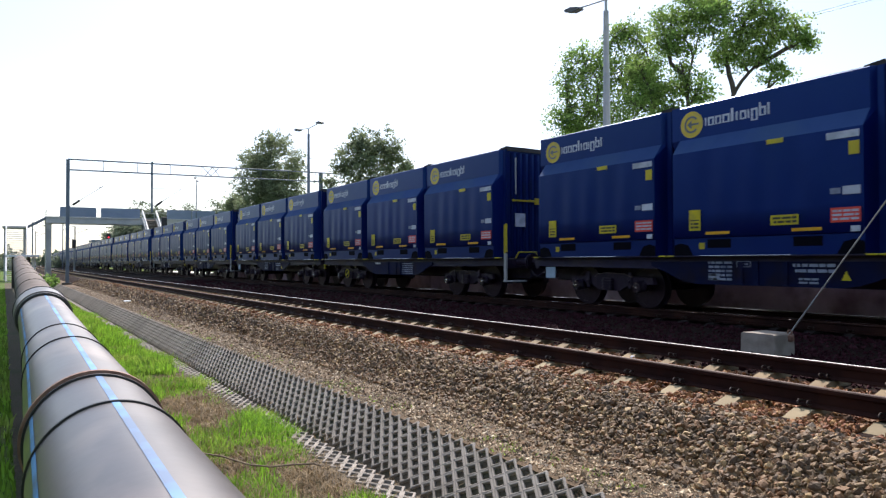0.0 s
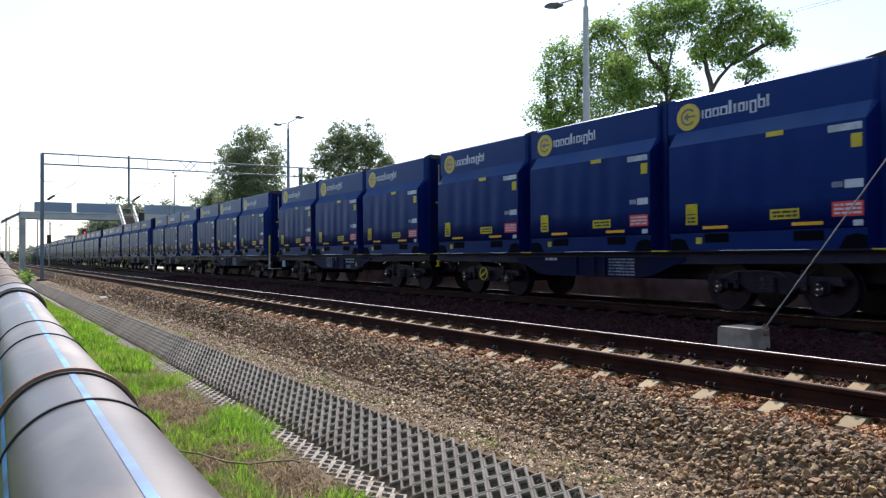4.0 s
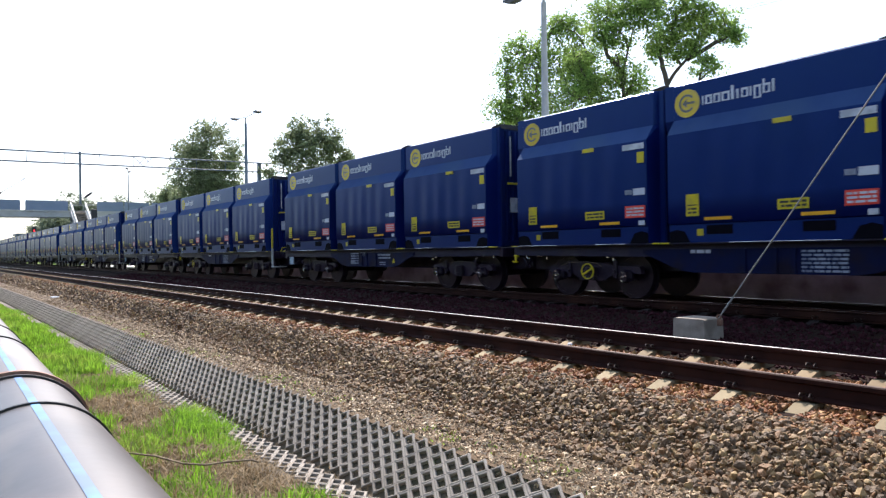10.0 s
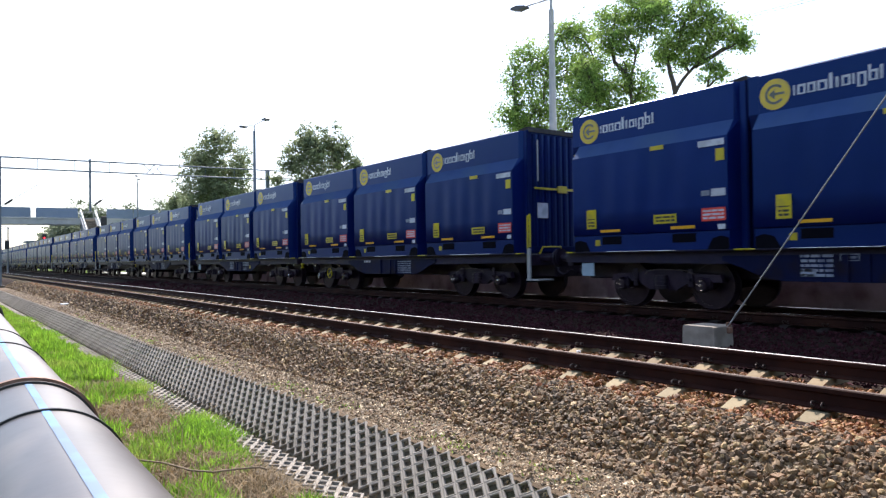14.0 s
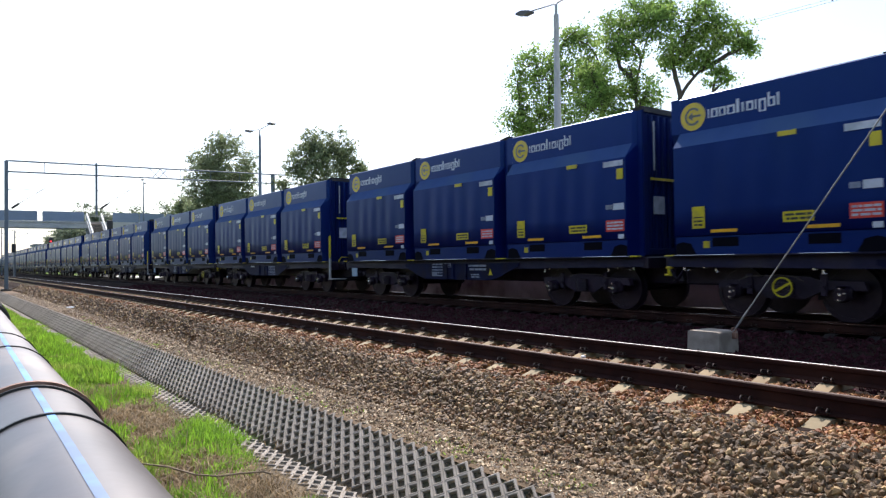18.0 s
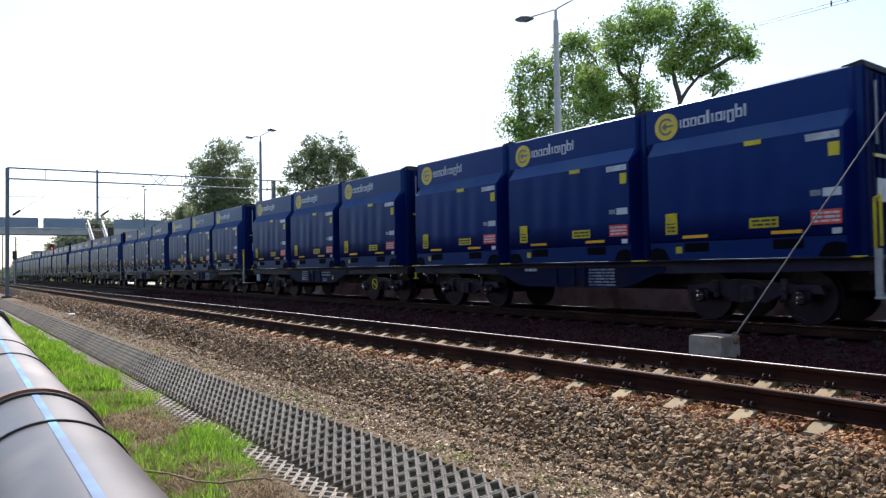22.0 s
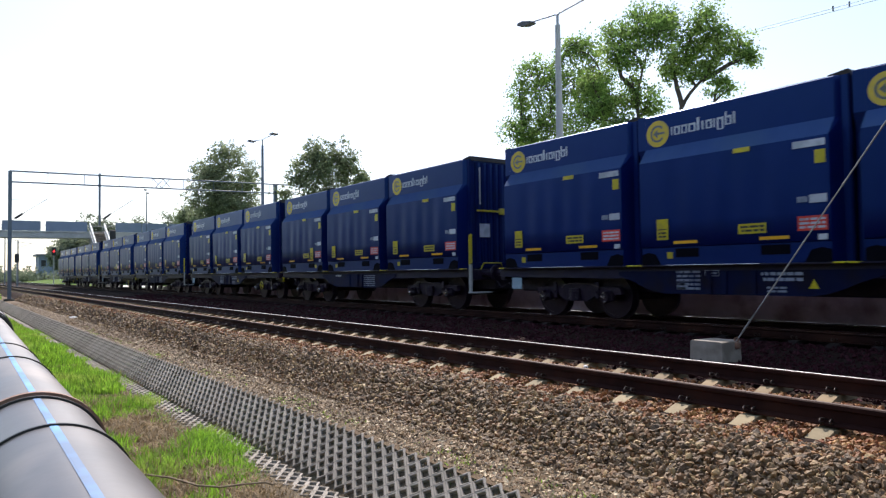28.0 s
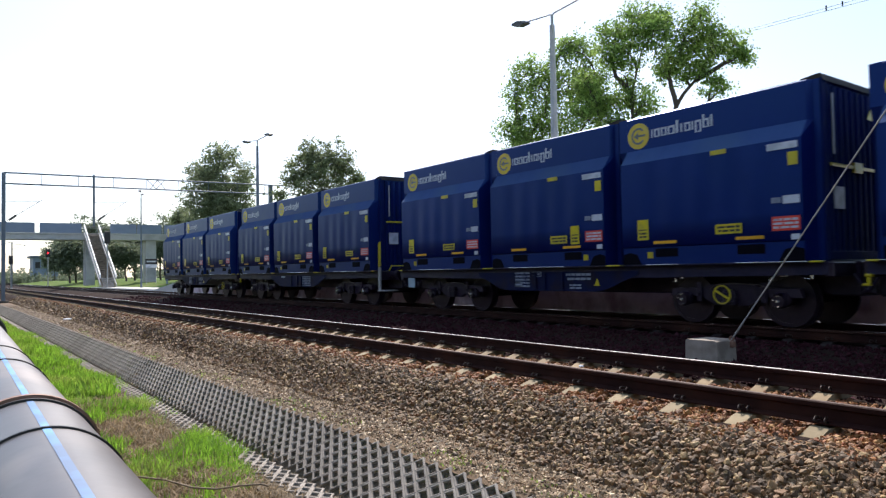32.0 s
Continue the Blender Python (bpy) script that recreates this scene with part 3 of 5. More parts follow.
    part("warning_triangle", Shape().prism([(0.46, 2.32), (0.70, 2.32), (0.70, 2.60)], "y", -1.976, -1.966), YELLOW, t, "yellow triangular sticker")
    part("roof_flap", Shape().prism([(-1.99, 2.77), (-1.93, 2.90), (-1.62, 2.86), (-1.62, 2.805), (-1.93, 2.81)], "x", -1.1, 1.38), TARP, t, "dark rolled cover edge")
    part("roof_cover", Shape().prism([(-1.2, 2.80), (-1.15, 2.83), (1.15, 2.83), (1.2, 2.80)], "y", -1.60, 1.9), BLUE_DARK, t, "dark cover over the top")
    for sx in (-1,):
        x = sx * 1.46
        xf = sx * 1.231

        def yy(a, b):
            return (min(a * -sx, b * -sx), max(a * -sx, b * -sx))
        # company mark in plain shapes
        d = Shape().cyl((xf, MARK_Y * -sx, 2.44), (xf + sx * 0.006, MARK_Y * -sx, 2.44), 0.255, n=32, smooth=False)
        disc = part("mark_disc", d, LOGO_YELLOW, t, "round yellow company mark")
        r = Shape()
        for a0 in range(40, 320, 14):
            p = []
            for rr, aa in ((0.165, a0), (0.165, a0 + 14), (0.125, a0 + 14), (0.125, a0)):
                p.append((MARK_Y * -sx + rr * math.cos(radians(aa)) * sx, 2.44 + rr * math.sin(radians(aa))))
            r.prism(p, "x", min(xf + sx * 0.006, xf + sx * 0.009), max(xf + sx * 0.006, xf + sx * 0.009))
        r.box(min(xf + sx * 0.006, xf + sx * 0.009), max(xf + sx * 0.006, xf + sx * 0.009), *sorted((MARK_Y * -sx - 0.05 * sx, MARK_Y * -sx + 0.16 * sx)), 2.42, 2.46)
        r.prism([(MARK_Y * -sx + 0.10 * -sx, 2.44), (MARK_Y * -sx, 2.525), (MARK_Y * -sx, 2.355)], "x", min(xf + sx * 0.006, xf + sx * 0.0085), max(xf + sx * 0.006, xf + sx * 0.0085))
        part("mark_ring", r, MARK_GREY, disc, "blue-grey shape on the mark")
        # the company's word as a row of plain bars and hollow blocks
        wd = Shape()
        y = 1.19
        w = 0.036
        for hgt, wid, low, block in ((0.16, 0.04, 0, 0), (0.16, 0.13, 0, 1), (0.16, 0.13, 0, 1), (0.16, 0.15, 0, 1), (0.24, 0.07, 0, 0), (0.16, 0.06, 0, 0),
                                     (0.16, 0.13, 0, 1), (0.16, 0.04, 0, 0), (0.16, 0.13, 0.06, 1), (0.24, 0.13, 0, 1), (0.21, 0.06, 0, 0)):
            a, b2 = yy(y, y - wid)
            rect(wd, xf, b2 - (w if block else wid * 0.75), b2, 2.36 - low, 2.36 + hgt, 0.004)
            if block:
                rect(wd, xf, a, a + w, 2.36 - low, 2.36 + min(hgt, 0.16), 0.004)
                rect(wd, xf, a + w, b2 - w, 2.36 + min(hgt, 0.16) - w, 2.36 + min(hgt, 0.16), 0.004)
                rect(wd, xf, a + w, b2 - w, 2.36 - low, 2.36 - low + w * 0.6, 0.004)
            y -= wid + 0.026
        tagged(part("lettering", wd, WHITE, t), "white company lettering drawn as plain bars", kind="stuff")
        sh = 0.006
        for nm, a, b2, z0, z1, mt, lb in (
                ("side_label", -0.20, -0.50, 1.79, 1.87, YELLOW, "small yellow label"),
                ("number_plate", -1.22, -1.72, 1.71, 1.82, WHITE, "white label strip"),
                ("side_label", -1.56, -1.72, 1.44, 1.65, YELLOW, "yellow square label"),
                ("side_label", -1.46, -1.73, 0.83, 0.96, WHITE, "white label"),
                ("side_label", -1.27, -1.43, 0.85, 0.94, LETTER_DIM, "faded grey label"),
                ("danger_label", -1.27, -1.73, 0.40, 0.63, RED, "red instruction label"),
                ("wide_label", -0.26, -0.75, 0.40, 0.57, YELLOW, "yellow instruction label"),
                ("pocket_stripe", 1.03, 0.53, 0.285, 0.34, ORANGE, "orange stripe"),
                ("pocket_stripe", -0.63, -1.13, 0.285, 0.34, ORANGE, "orange stripe"),
                ("side_label", -1.58, -1.72, 0.25, 0.34, WHITE, "small white label")):
            a, b2 = yy(a, b2)
            lab = part(nm, rect(Shape(), x, a, b2, z0, z1, sh), mt, t, lb)
            if nm == "danger_label":
                tagged(part("print", bars(x + sx * sh, a + 0.03, b2 - 0.03, z0 + 0.02, z1 - 0.02, 3, 5), WHITE, lab), kind="stuff")
            if nm == "wide_label":
                tagged(part("print", bars(x + sx * sh, a + 0.03, b2 - 0.03, z0 + 0.02, z1 - 0.02, 2, 3), INK, lab), kind="stuff")
        a, b2 = yy(*((1.39, 1.14) if not swap else (-0.86, -1.10)))
        tall = part("tall_label", rect(Shape(), x, a, b2, 0.37, 0.76, sh), YELLOW, t, "tall yellow instruction label")
        tb = rect(bars(x + sx * sh, a + 0.04, b2 - 0.04, 0.40, 0.53, 2, 7), x + sx * sh, a + 0.03, b2 - 0.03, 0.555, 0.575, 0.003)
        part("print", tb, INK, tall)
        a, b2 = yy(*((1.20, 1.08) if not swap else (-1.18, -1.30)))
        part("small_label", rect(Shape(), sx * 1.421, a, b2, 0.02, 0.14, sh), YELLOW, t, "small yellow square label")
        # Pockets and foot recesses are flat plates with their inner shade as colour.
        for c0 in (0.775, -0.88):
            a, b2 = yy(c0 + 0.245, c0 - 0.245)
            part("fork_pocket", rect(Shape(), sx * 1.421, a, b2, 0.04, 0.20, 0.004), POCKET, t, "flat dark plate for the shade inside a fork pocket")
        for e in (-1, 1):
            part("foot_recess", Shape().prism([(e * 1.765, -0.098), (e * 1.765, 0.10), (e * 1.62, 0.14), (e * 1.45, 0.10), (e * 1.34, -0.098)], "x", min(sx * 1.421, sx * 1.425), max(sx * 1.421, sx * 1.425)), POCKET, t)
    return t


def bogie(parent, yc, disc):
    b = part("bogie", Shape().box(-0.95, 0.95, -0.22, 0.22, 0.48, 0.72, 0.03).box(-0.3, 0.3, -0.3, 0.3, 0.72, 0.84, 0.02), SOOT, parent, "sooty black steel bogie")
    b.location = (0, yc, 0)
    for sx in (-1, 1):
        s = Shape().prism([(-1.25, 0.52), (-1.2, 0.66), (-0.55, 0.68), (-0.35, 0.74), (0.35, 0.74), (0.55, 0.68), (1.2, 0.66), (1.25, 0.52), (0.6, 0.52), (0.3, 0.36), (-0.3, 0.36), (-0.6, 0.52)], "x", sx * 0.98 - 0.06, sx * 0.98 + 0.06)
        part("side_frame", s, SOOT, b)
        part("spring", Shape().cyl((sx * 1.08, 0, 0.38), (sx * 1.08, 0, 0.64), 0.12, n=14).ring((sx * 1.08, 0, 0.43), (0, 0, 1), 0.1, 0.145, 0.016, 16).ring((sx * 1.08, 0, 0.50), (0, 0, 1), 0.1, 0.145, 0.016, 16).ring((sx * 1.08, 0, 0.57), (0, 0, 1), 0.1, 0.145, 0.016, 16), SOOT, b)
        for wy in (-0.91, 0.91):
            part("axle_box", Shape().box(sx * 1.05 - 0.10, sx * 1.05 + 0.09, wy - 0.13, wy + 0.13, 0.36, 0.60, 0.05), SOOT, b)
            part("axle_cover", Shape().cyl((sx * 1.13, wy, 0.46), (sx * 1.2, wy, 0.46), 0.135, 0.105, n=18), WHEEL, b, "round axle cover with bright bolts")
            # Bolts in bright steel, added to give the axle boxes their glints.
            bolts = Shape().cyl((sx * 1.2, wy, 0.46), (sx * 1.225, wy, 0.46), 0.032, 0.020, n=10)
            for dy, dz in ((0.0, 0.085), (-0.02, -0.085), (0.07, 0.02)):
                bolts.cyl((sx * 1.185, wy + dy, 0.46 + dz), (sx * 1.21, wy + dy, 0.46 + dz), 0.022, 0.013, n=8)
            tagged(part("bolts", bolts, BRIGHT, b), "bright bolt heads added for glints", kind="stuff")
    for wy in (-0.91, 0.91):
        part("axle", Shape().cyl((-0.9, wy, 0.46), (0.9, wy, 0.46), 0.085, n=12), WHEEL, b)
        for sx in (-1, 1):
            w = Shape().cyl((sx * 0.69, wy, 0.46), (sx * 0.81, wy, 0.46), 0.46, 0.452, n=36)
            w.cyl((sx * 0.655, wy, 0.46), (sx * 0.69, wy, 0.46), 0.488, 0.488, n=36)
            w.ring((sx * 0.815, wy, 0.46), (1, 0, 0), 0.385, 0.452, 0.008, 36)
            part("wheel", w, WHEEL, b, "dark steel wheel")
        for sx in (-1, 1):
            part("brake_shoe", Shape().box(sx * 0.76 - 0.06, sx * 0.76 + 0.06, wy * 0.5 - 0.05, wy * 0.5 + 0.05, 0.35, 0.62), SOOT, b)
    for sx in (-1, 1):
        rod = Shape().tube([(sx * 1.16, -0.78, 0.66), (sx * 1.17, -0.58, 0.735), (sx * 1.17, -0.05, 0.76), (sx * 1.17, 0.22, 0.73), (sx * 1.15, 0.34, 0.66)], 0.009, 6)
        part("brake_pipe", rod, CLIP, b, "thin worn brake pipe")
        for k in (-1, 1):
            part("hanger", Shape().box(sx * 1.07 - 0.02, sx * 1.07 + 0.02, k * 0.62 - 0.05, k * 0.62 + 0.05, 0.42, 0.78, 0.012).cyl((sx * 1.09, k * 0.62, 0.56), (sx * 1.125, k * 0.62, 0.56), 0.03, n=8), SOOT, b)
    if disc:
        for sx in (-1, 1):
            d = Shape().ring((sx * 1.26, 0.05, 0.56), (1, 0, 0), 0.145, 0.168, 0.010, 28)
            d.prism([(-0.085, 0.505), (-0.065, 0.475), (0.185, 0.615), (0.165, 0.645)], "x", sx * 1.26 - 0.01, sx * 1.26 + 0.01)
            part("brake_wheel", d, YELLOW, b, "yellow brake indicator ring with a bar")


def wagon_model(disc, turned):
    """Inner end at -y, outer end with buffers at +y; disc: the inner bogie has an indicator ring; turned: the follower of a pair."""
    t = thing("wagon", "dark blue flat container wagon on two bogies", "wagon", "wagons of the train")
    for sx in (-1, 1):
        s = Shape().prism([(-6.05, 0.90), (-6.05, 1.105), (6.15, 1.105), (6.15, 0.90), (2.3, 0.86), (-2.3, 0.86)], "x", min(sx * 1.18, sx * 1.27), max(sx * 1.18, sx * 1.27))
        s.box(min(sx * 1.26, sx * 1.43), max(sx * 1.26, sx * 1.43), -6.0, 6.1, 1.095, 1.112)
        part("side_sill", s, SILL, t, "dark grimy blue side sill")
        # Bright tubes added to draw the white glints along the deck edge.
        for a, b in ((-5.8, -4.6), (-3.5, -2.75), (-0.6, 1.2), (3.3, 4.9)):
            part("glint_edge", Shape().cyl((sx * 1.432, a, 1.112), (sx * 1.432, b, 1.112), 0.0065, n=10), BRIGHT, t, "thin bright tube for the glint along the deck edge")
        belly = [(-2.45, 0.92), (-2.1, 0.80), (-1.85, 0.69), (-1.6, 0.61), (-1.35, 0.575), (1.35, 0.575), (1.6, 0.61), (1.85, 0.69), (2.1, 0.80), (2.45, 0.92), (2.45, 1.0), (-2.45, 1.0)]
        plate = part("belly_plate", Shape().prism(belly, "x", min(sx * 1.272, sx * 1.30), max(sx * 1.272, sx * 1.30)), WAGON_BLUE, t, "blue plate carrying the wagon's lettering")
        xs = sx * 1.302
        m = -sx
        for y in (-0.42, 0.12, 0.42):
            part("stiffener", Shape().box(min(xs, xs + sx * 0.03), max(xs, xs + sx * 0.03), y - 0.05, y + 0.05, 0.58, 1.0), WAGON_BLUE, plate)
        if sx < 0:
            a, b = sorted((1.10 * m, 0.60 * m))
            word = bars(xs, a, b, 0.64, 1.02, 5, 11)
            rect(word, xs, min(1.10 * m, 0.86 * m), max(1.10 * m, 0.86 * m), 0.66, 0.78, 0.003)
            tagged(part("lettering", word, LETTER_DIM, plate), "white lettering drawn as plain bars", kind="stuff")
            a, b = sorted((0.50 * m, 0.22 * m))
            box = rect(Shape(), xs, a, b, 0.90, 0.915, 0.004)
            rect(box, xs, a, b, 0.995, 1.01, 0.004)
            rect(box, xs, a, a + 0.015, 0.90, 1.01, 0.004)
            rect(box, xs, b - 0.015, b, 0.90, 1.01, 0.004)
            bars_in = bars(xs, a + 0.05, b - 0.05, 0.92, 0.99, 1, 4)
            box.add(bars_in.v, bars_in.f)
            tagged(part("lettering", box, LETTER_DIM, plate), "framed mark drawn as plain bars", kind="stuff")
        else:
            a, b = sorted((1.42 * m, 1.02 * m))
            tagged(part("lettering", bars(xs, a, b, 0.90, 1.01, 1, 11), WHITE, plate), "small white mark drawn as plain bars", kind="stuff")
        a, b = sorted((-0.55 * m, -1.25 * m))
        rows = (0.80, 0.985, 2, 17) if sx < 0 else (0.60, 0.98, 6, 31)
        tagged(part("lettering", bars(xs, a, b, *rows), LETTER_DIM, plate), "white lettering drawn as plain bars", kind="stuff")
        if sx < 0:
            a, b = sorted((-0.62 * m, -0.98 * m))
            tagged(part("lettering", bars(xs, a, b, 0.62, 0.74, 2, 23), LETTER_DIM, plate), "white lettering drawn as plain bars", kind="stuff")
        if sx < 0:
            part("warning_triangle", Shape().prism([(-1.42 * m - 0.075, 0.70), (-1.42 * m + 0.075, 0.70), (-1.42 * m, 0.85)], "x", min(xs, xs + sx * 0.004), max(xs, xs + sx * 0.004)), YELLOW, plate, "yellow warning triangle")
        for y in (-5.92, -2.06, -1.86, 1.86, 2.06, 5.92):
            part("corner_lock", Shape().box(min(sx * 1.3, sx * 1.445), max(sx * 1.3, sx * 1.445), y - 0.085, y + 0.085, 1.094, 1.122, 0.006), YELLOW, t, "yellow container lock")
        part("buffer", Shape().cyl((sx * 0.875, 6.16, 1.0), (sx * 0.875, 6.52, 1.0), 0.10, n=16).cyl((sx * 0.875, 6.52, 1.0), (sx * 0.875, 6.70, 1.0), 0.075, n=14).cyl((sx * 0.875, 6.66, 1.0), (sx * 0.875, 6.70, 1.0), 0.21, 0.2, n=22), SOOT, t, "round black buffer")
    part("centre_sill", Shape().box(-0.5, 0.5, -6.2, 6.2, 0.54, 1.11, 0.03), SOOT, t)
    for y in (-5.8, -4.4, -2.9, -1.0, 1.0, 2.9, 4.4, 5.8):
        part("cross_member", Shape().box(-1.18, 1.18, y - 0.12, y + 0.12, 0.90, 1.113), SOOT, t)
    part("headstock", Shape().box(-1.26, 1.26, 6.0, 6.16, 0.82, 1.10, 0.02), SOOT, t)
    part("headstock", Shape().box(-1.26, 1.26, -6.12, -5.98, 0.86, 1.10, 0.02), SOOT, t)
    part("draw_hook", Shape().box(-0.06, 0.06, 6.16, 6.55, 0.94, 1.06, 0.02).tube([(0, 6.5, 1.0), (0, 6.6, 0.7), (0, 6.4, 0.6)], 0.03, 8), SOOT, t)
    part("drawbar", Shape().box(-0.12, 0.12, -6.31, -6.1, 0.88, 1.06, 0.02), SOOT, t)
    for x, k in ((-0.45, 1), (0.45, 1), (-0.6, -1), (0.6, -1)):
        h = Shape().tube([(x, 6.12 * k, 0.90), (x * 1.02, 6.3 * k, 0.65), (x * 0.95, 6.42 * k, 0.60), (x * 0.8, 6.6 * k if k > 0 else -6.33, 0.72)], 0.028, 8)
        part("brake_hose", h, SOOT, t, "black rubber brake hose")
    fit = Shape()
    for x in (-1.1, -0.95, -0.5, -0.3, 0.3, 0.5):
        fit.cyl((x, 6.17, 0.90), (x, 6.21, 0.90), 0.03, n=8)
    tagged(part("fittings", fit, BRIGHT, t), "bright worn pipe fittings", kind="stuff")
    # Bright rods and cocks placed to make the glints near the bogies.
    for sx in (-1, 1):
        gear = Shape()
        for y, z, w in ((-5.35, 0.87, 0.10), (-5.1, 0.80, 0.05), (-4.95, 0.89, 0.14), (-3.4, 0.84, 0.07), (-3.25, 0.78, 0.05), (-5.75, 0.83, 0.12)):
            gear.cyl((sx * 1.20, y, z), (sx * 1.20, y + w, z + 0.012), 0.010, n=6)
            gear.box(min(sx * 1.185, sx * 1.215), max(sx * 1.185, sx * 1.215), y - 0.02, y + 0.02, z, z + 0.07, 0.006)
        tagged(part("brake_gear", gear, BRIGHT, t), "bright brake rods and cocks added for glints", kind="stuff")
    # shunter's step and grab pole at one corner of the outer end
    part("step", Shape().box(0.85, 1.36, 6.1, 6.5, 0.475, 0.515, 0.008), GALV, t, "grey step plate")
    part("step_post", Shape().box(1.27, 1.33, 6.1, 6.2, 0.505, 1.225, 0.01), GALV, t, "pale grey step post")
    part("grab_pole", Shape().tube([(1.31, 6.12, 1.225), (1.31, 6.12, 1.965), (1.31, 6.20, 2.00), (1.31, 6.20, 1.255)], 0.024, 8), YELLOW, t, "yellow grab rail")
    part("end_rail", Shape().tube([(0.95, 6.14, 1.10), (0.9, 6.2, 1.26), (0.3, 6.2, 1.26), (0.2, 6.14, 1.10)], 0.02, 8), YELLOW, t, "yellow end rail")
    part("lamp_bracket", Shape().box(1.20, 1.32, -6.08, -5.98, 0.86, 0.91, 0.012).box(1.25, 1.30, -6.06, -6.01, 0.77, 0.86, 0.008).box(1.20, 1.31, -6.12, -6.02, 0.73, 0.77, 0.008), YELLOW, t, "yellow bracket")
    part("tag_plate", Shape().box(-1.32, -1.29, 5.35, 5.68, 0.61, 0.88, 0.006), PALE_BLUE, t, "pale blue plate")
    bogie(t, -3.93 if turned else -4.27, disc)
    bogie(t, 3.99 if turned else 3.86, False)
    return t


def train_way(t):
    """Metres gone since the start: a steady pull."""
    return 0.0642 + 8.77955 * t + 0.0531504 * t * t


def on_line(y, dz, turned=False):
    slope = max(0.0, y - 80.0) / 5400.0
    return Matrix.Translation((TRACK_X + bend(y), y, RAIL_Z + dz)) @ Matrix.Rotation(-math.atan(slope) + (math.pi if turned else 0.0), 4, "Z")


PAIR, TO_NEXT = 26.1, 13.45
UNITS = []
for k in range(15):
    UNITS.append((7.245 + PAIR * k, False))
    if k < 14:
        UNITS.append((7.245 + PAIR * k + TO_NEXT, True))
MOVERS = []
# the containers whose tall label sits beside the red one
OTHER_LABELS = (259.6, 311.8, 346.5)


def build_train():
    wagons = {}
    box_a, box_b = container_model(False), container_model(True)
    first = {1: False, 2: False}
    for y0, turned in UNITS:
        disc = turned == (y0 < 190)
        if (disc, turned) in wagons:
            w = copy_thing(wagons[disc, turned], Matrix.Identity(4))
        else:
            w = wagons[disc, turned] = wagon_model(disc, turned)
        MOVERS.append((w, y0, 0.0, turned))
        for d in (-4.0, 0.0, 4.0):
            kind = 2 if any(abs(y0 + d - q) < 1.0 for q in OTHER_LABELS) else 1
            if not first[kind]:
                c, first[kind] = (box_a if kind == 1 else box_b), True
            else:
                c = copy_thing(box_a if kind == 1 else box_b, Matrix.Identity(4))
            MOVERS.append((c, y0 + d, DECK, False))


build_train()


def motions():
    for ob, y0, dz, turned in MOVERS:
        walk(ob, [(t, on_line(y0 - train_way(t), dz, turned)) for t in range(0, 33)])

# ======== concrete block and stay wire ========
blk = thing("anchor_block", "grey concrete anchor block standing between the tracks", "concrete block")
part("block", Shape().prism([(5.78, -0.42), (6.33, -0.42), (6.32, 0.0), (6.29, 0.015), (5.83, 0.015), (5.80, 0.0)], "x", 3.42, 3.92), CONCRETE, blk, "weathered concrete block")
part("anchor_eye", Shape().box(3.76, 3.84, 5.74, 5.81, -0.10, -0.01, 0.01).ring((3.80, 5.79, 0.03), (1, 0, 0), 0.022, 0.042, 0.010, 12), RUST_RING, blk, "rusty anchor eye")
stay = thing("stay_wire", "taut steel stay wire rising from the anchor block", "wire")
part("strand", Shape().cyl((3.80, 5.80, 0.0), (3.80, 1.53, 5.90), 0.011, n=8), WIRE, stay, "grey twisted steel strand")
part("turnbuckle", Shape().cyl((3.80, 5.72, 0.11), (3.80, 5.56, 0.332), 0.015, n=8), WIRE, stay)
mast0 = thing("overhead_mast", "grey steel mast holding the stay wire", "mast")
part("post", Shape().box(3.68, 3.92, 1.2, 1.44, -0.33, 7.2, 0.01), MAST, mast0)
part("base", Shape().box(3.4, 4.2, 0.92, 1.72, -0.45, -0.12, 0.03), CONCRETE, mast0, "concrete foot")

# ======== water pipe on supports ========
PIPE_R = 0.45
P0, PD = Vector((-5.377, 0.0, -0.217)), Vector((0.018, 1.0, 0.004)).normalized()


KNEE, PD2 = 10.28, Vector((0.007, 1.0, 0.026)).normalized()


def on_pipe(s):
    return P0 + PD * s if s <= KNEE else P0 + PD * KNEE + PD2 * (s - KNEE)


def pipe_way(s):
    return PD if s <= KNEE else PD2


pipe = thing("water_pipe", "large black plastic water pipe lying on low supports", "pipe")
part("barrel", Shape().cyl(on_pipe(-14), on_pipe(KNEE), PIPE_R, n=72).cyl(on_pipe(KNEE), on_pipe(17.6), PIPE_R, n=72), PIPE, pipe, "dusty black plastic pipe wall")
part("barrel", Shape().cyl(on_pipe(17.6), on_pipe(64), PIPE_R, n=72), PIPE_DUSTY, pipe, "brown dusty pipe wall beyond the coupling")
# long blue marking stripes


def stripe(angle, width):
    s = Shape()
    side = Vector((1, 0, 0))
    up = side.cross(PD).normalized() * -1 if side.cross(PD).z < 0 else side.cross(PD).normalized()
    right = PD.cross(up).normalized()
    v = []
    for s0 in (-14, KNEE, 17.0):
        for k in range(4):
            a = radians(angle) + (k / 3 - 0.5) * width / PIPE_R
            d = up * math.cos(a) + right * math.sin(a)
            v.append(on_pipe(s0) + d * (PIPE_R + 0.0025))
    return s.add(v, [(k + j, k + 1 + j, k + 5 + j, k + 4 + j) for k in range(3) for j in (0, 4)], True)


for ang in (1.5, -64, 122, -118, 180):
    part("marking_stripe", stripe(ang, 0.044), PIPE_BLUE, pipe, "pale blue marking stripe")
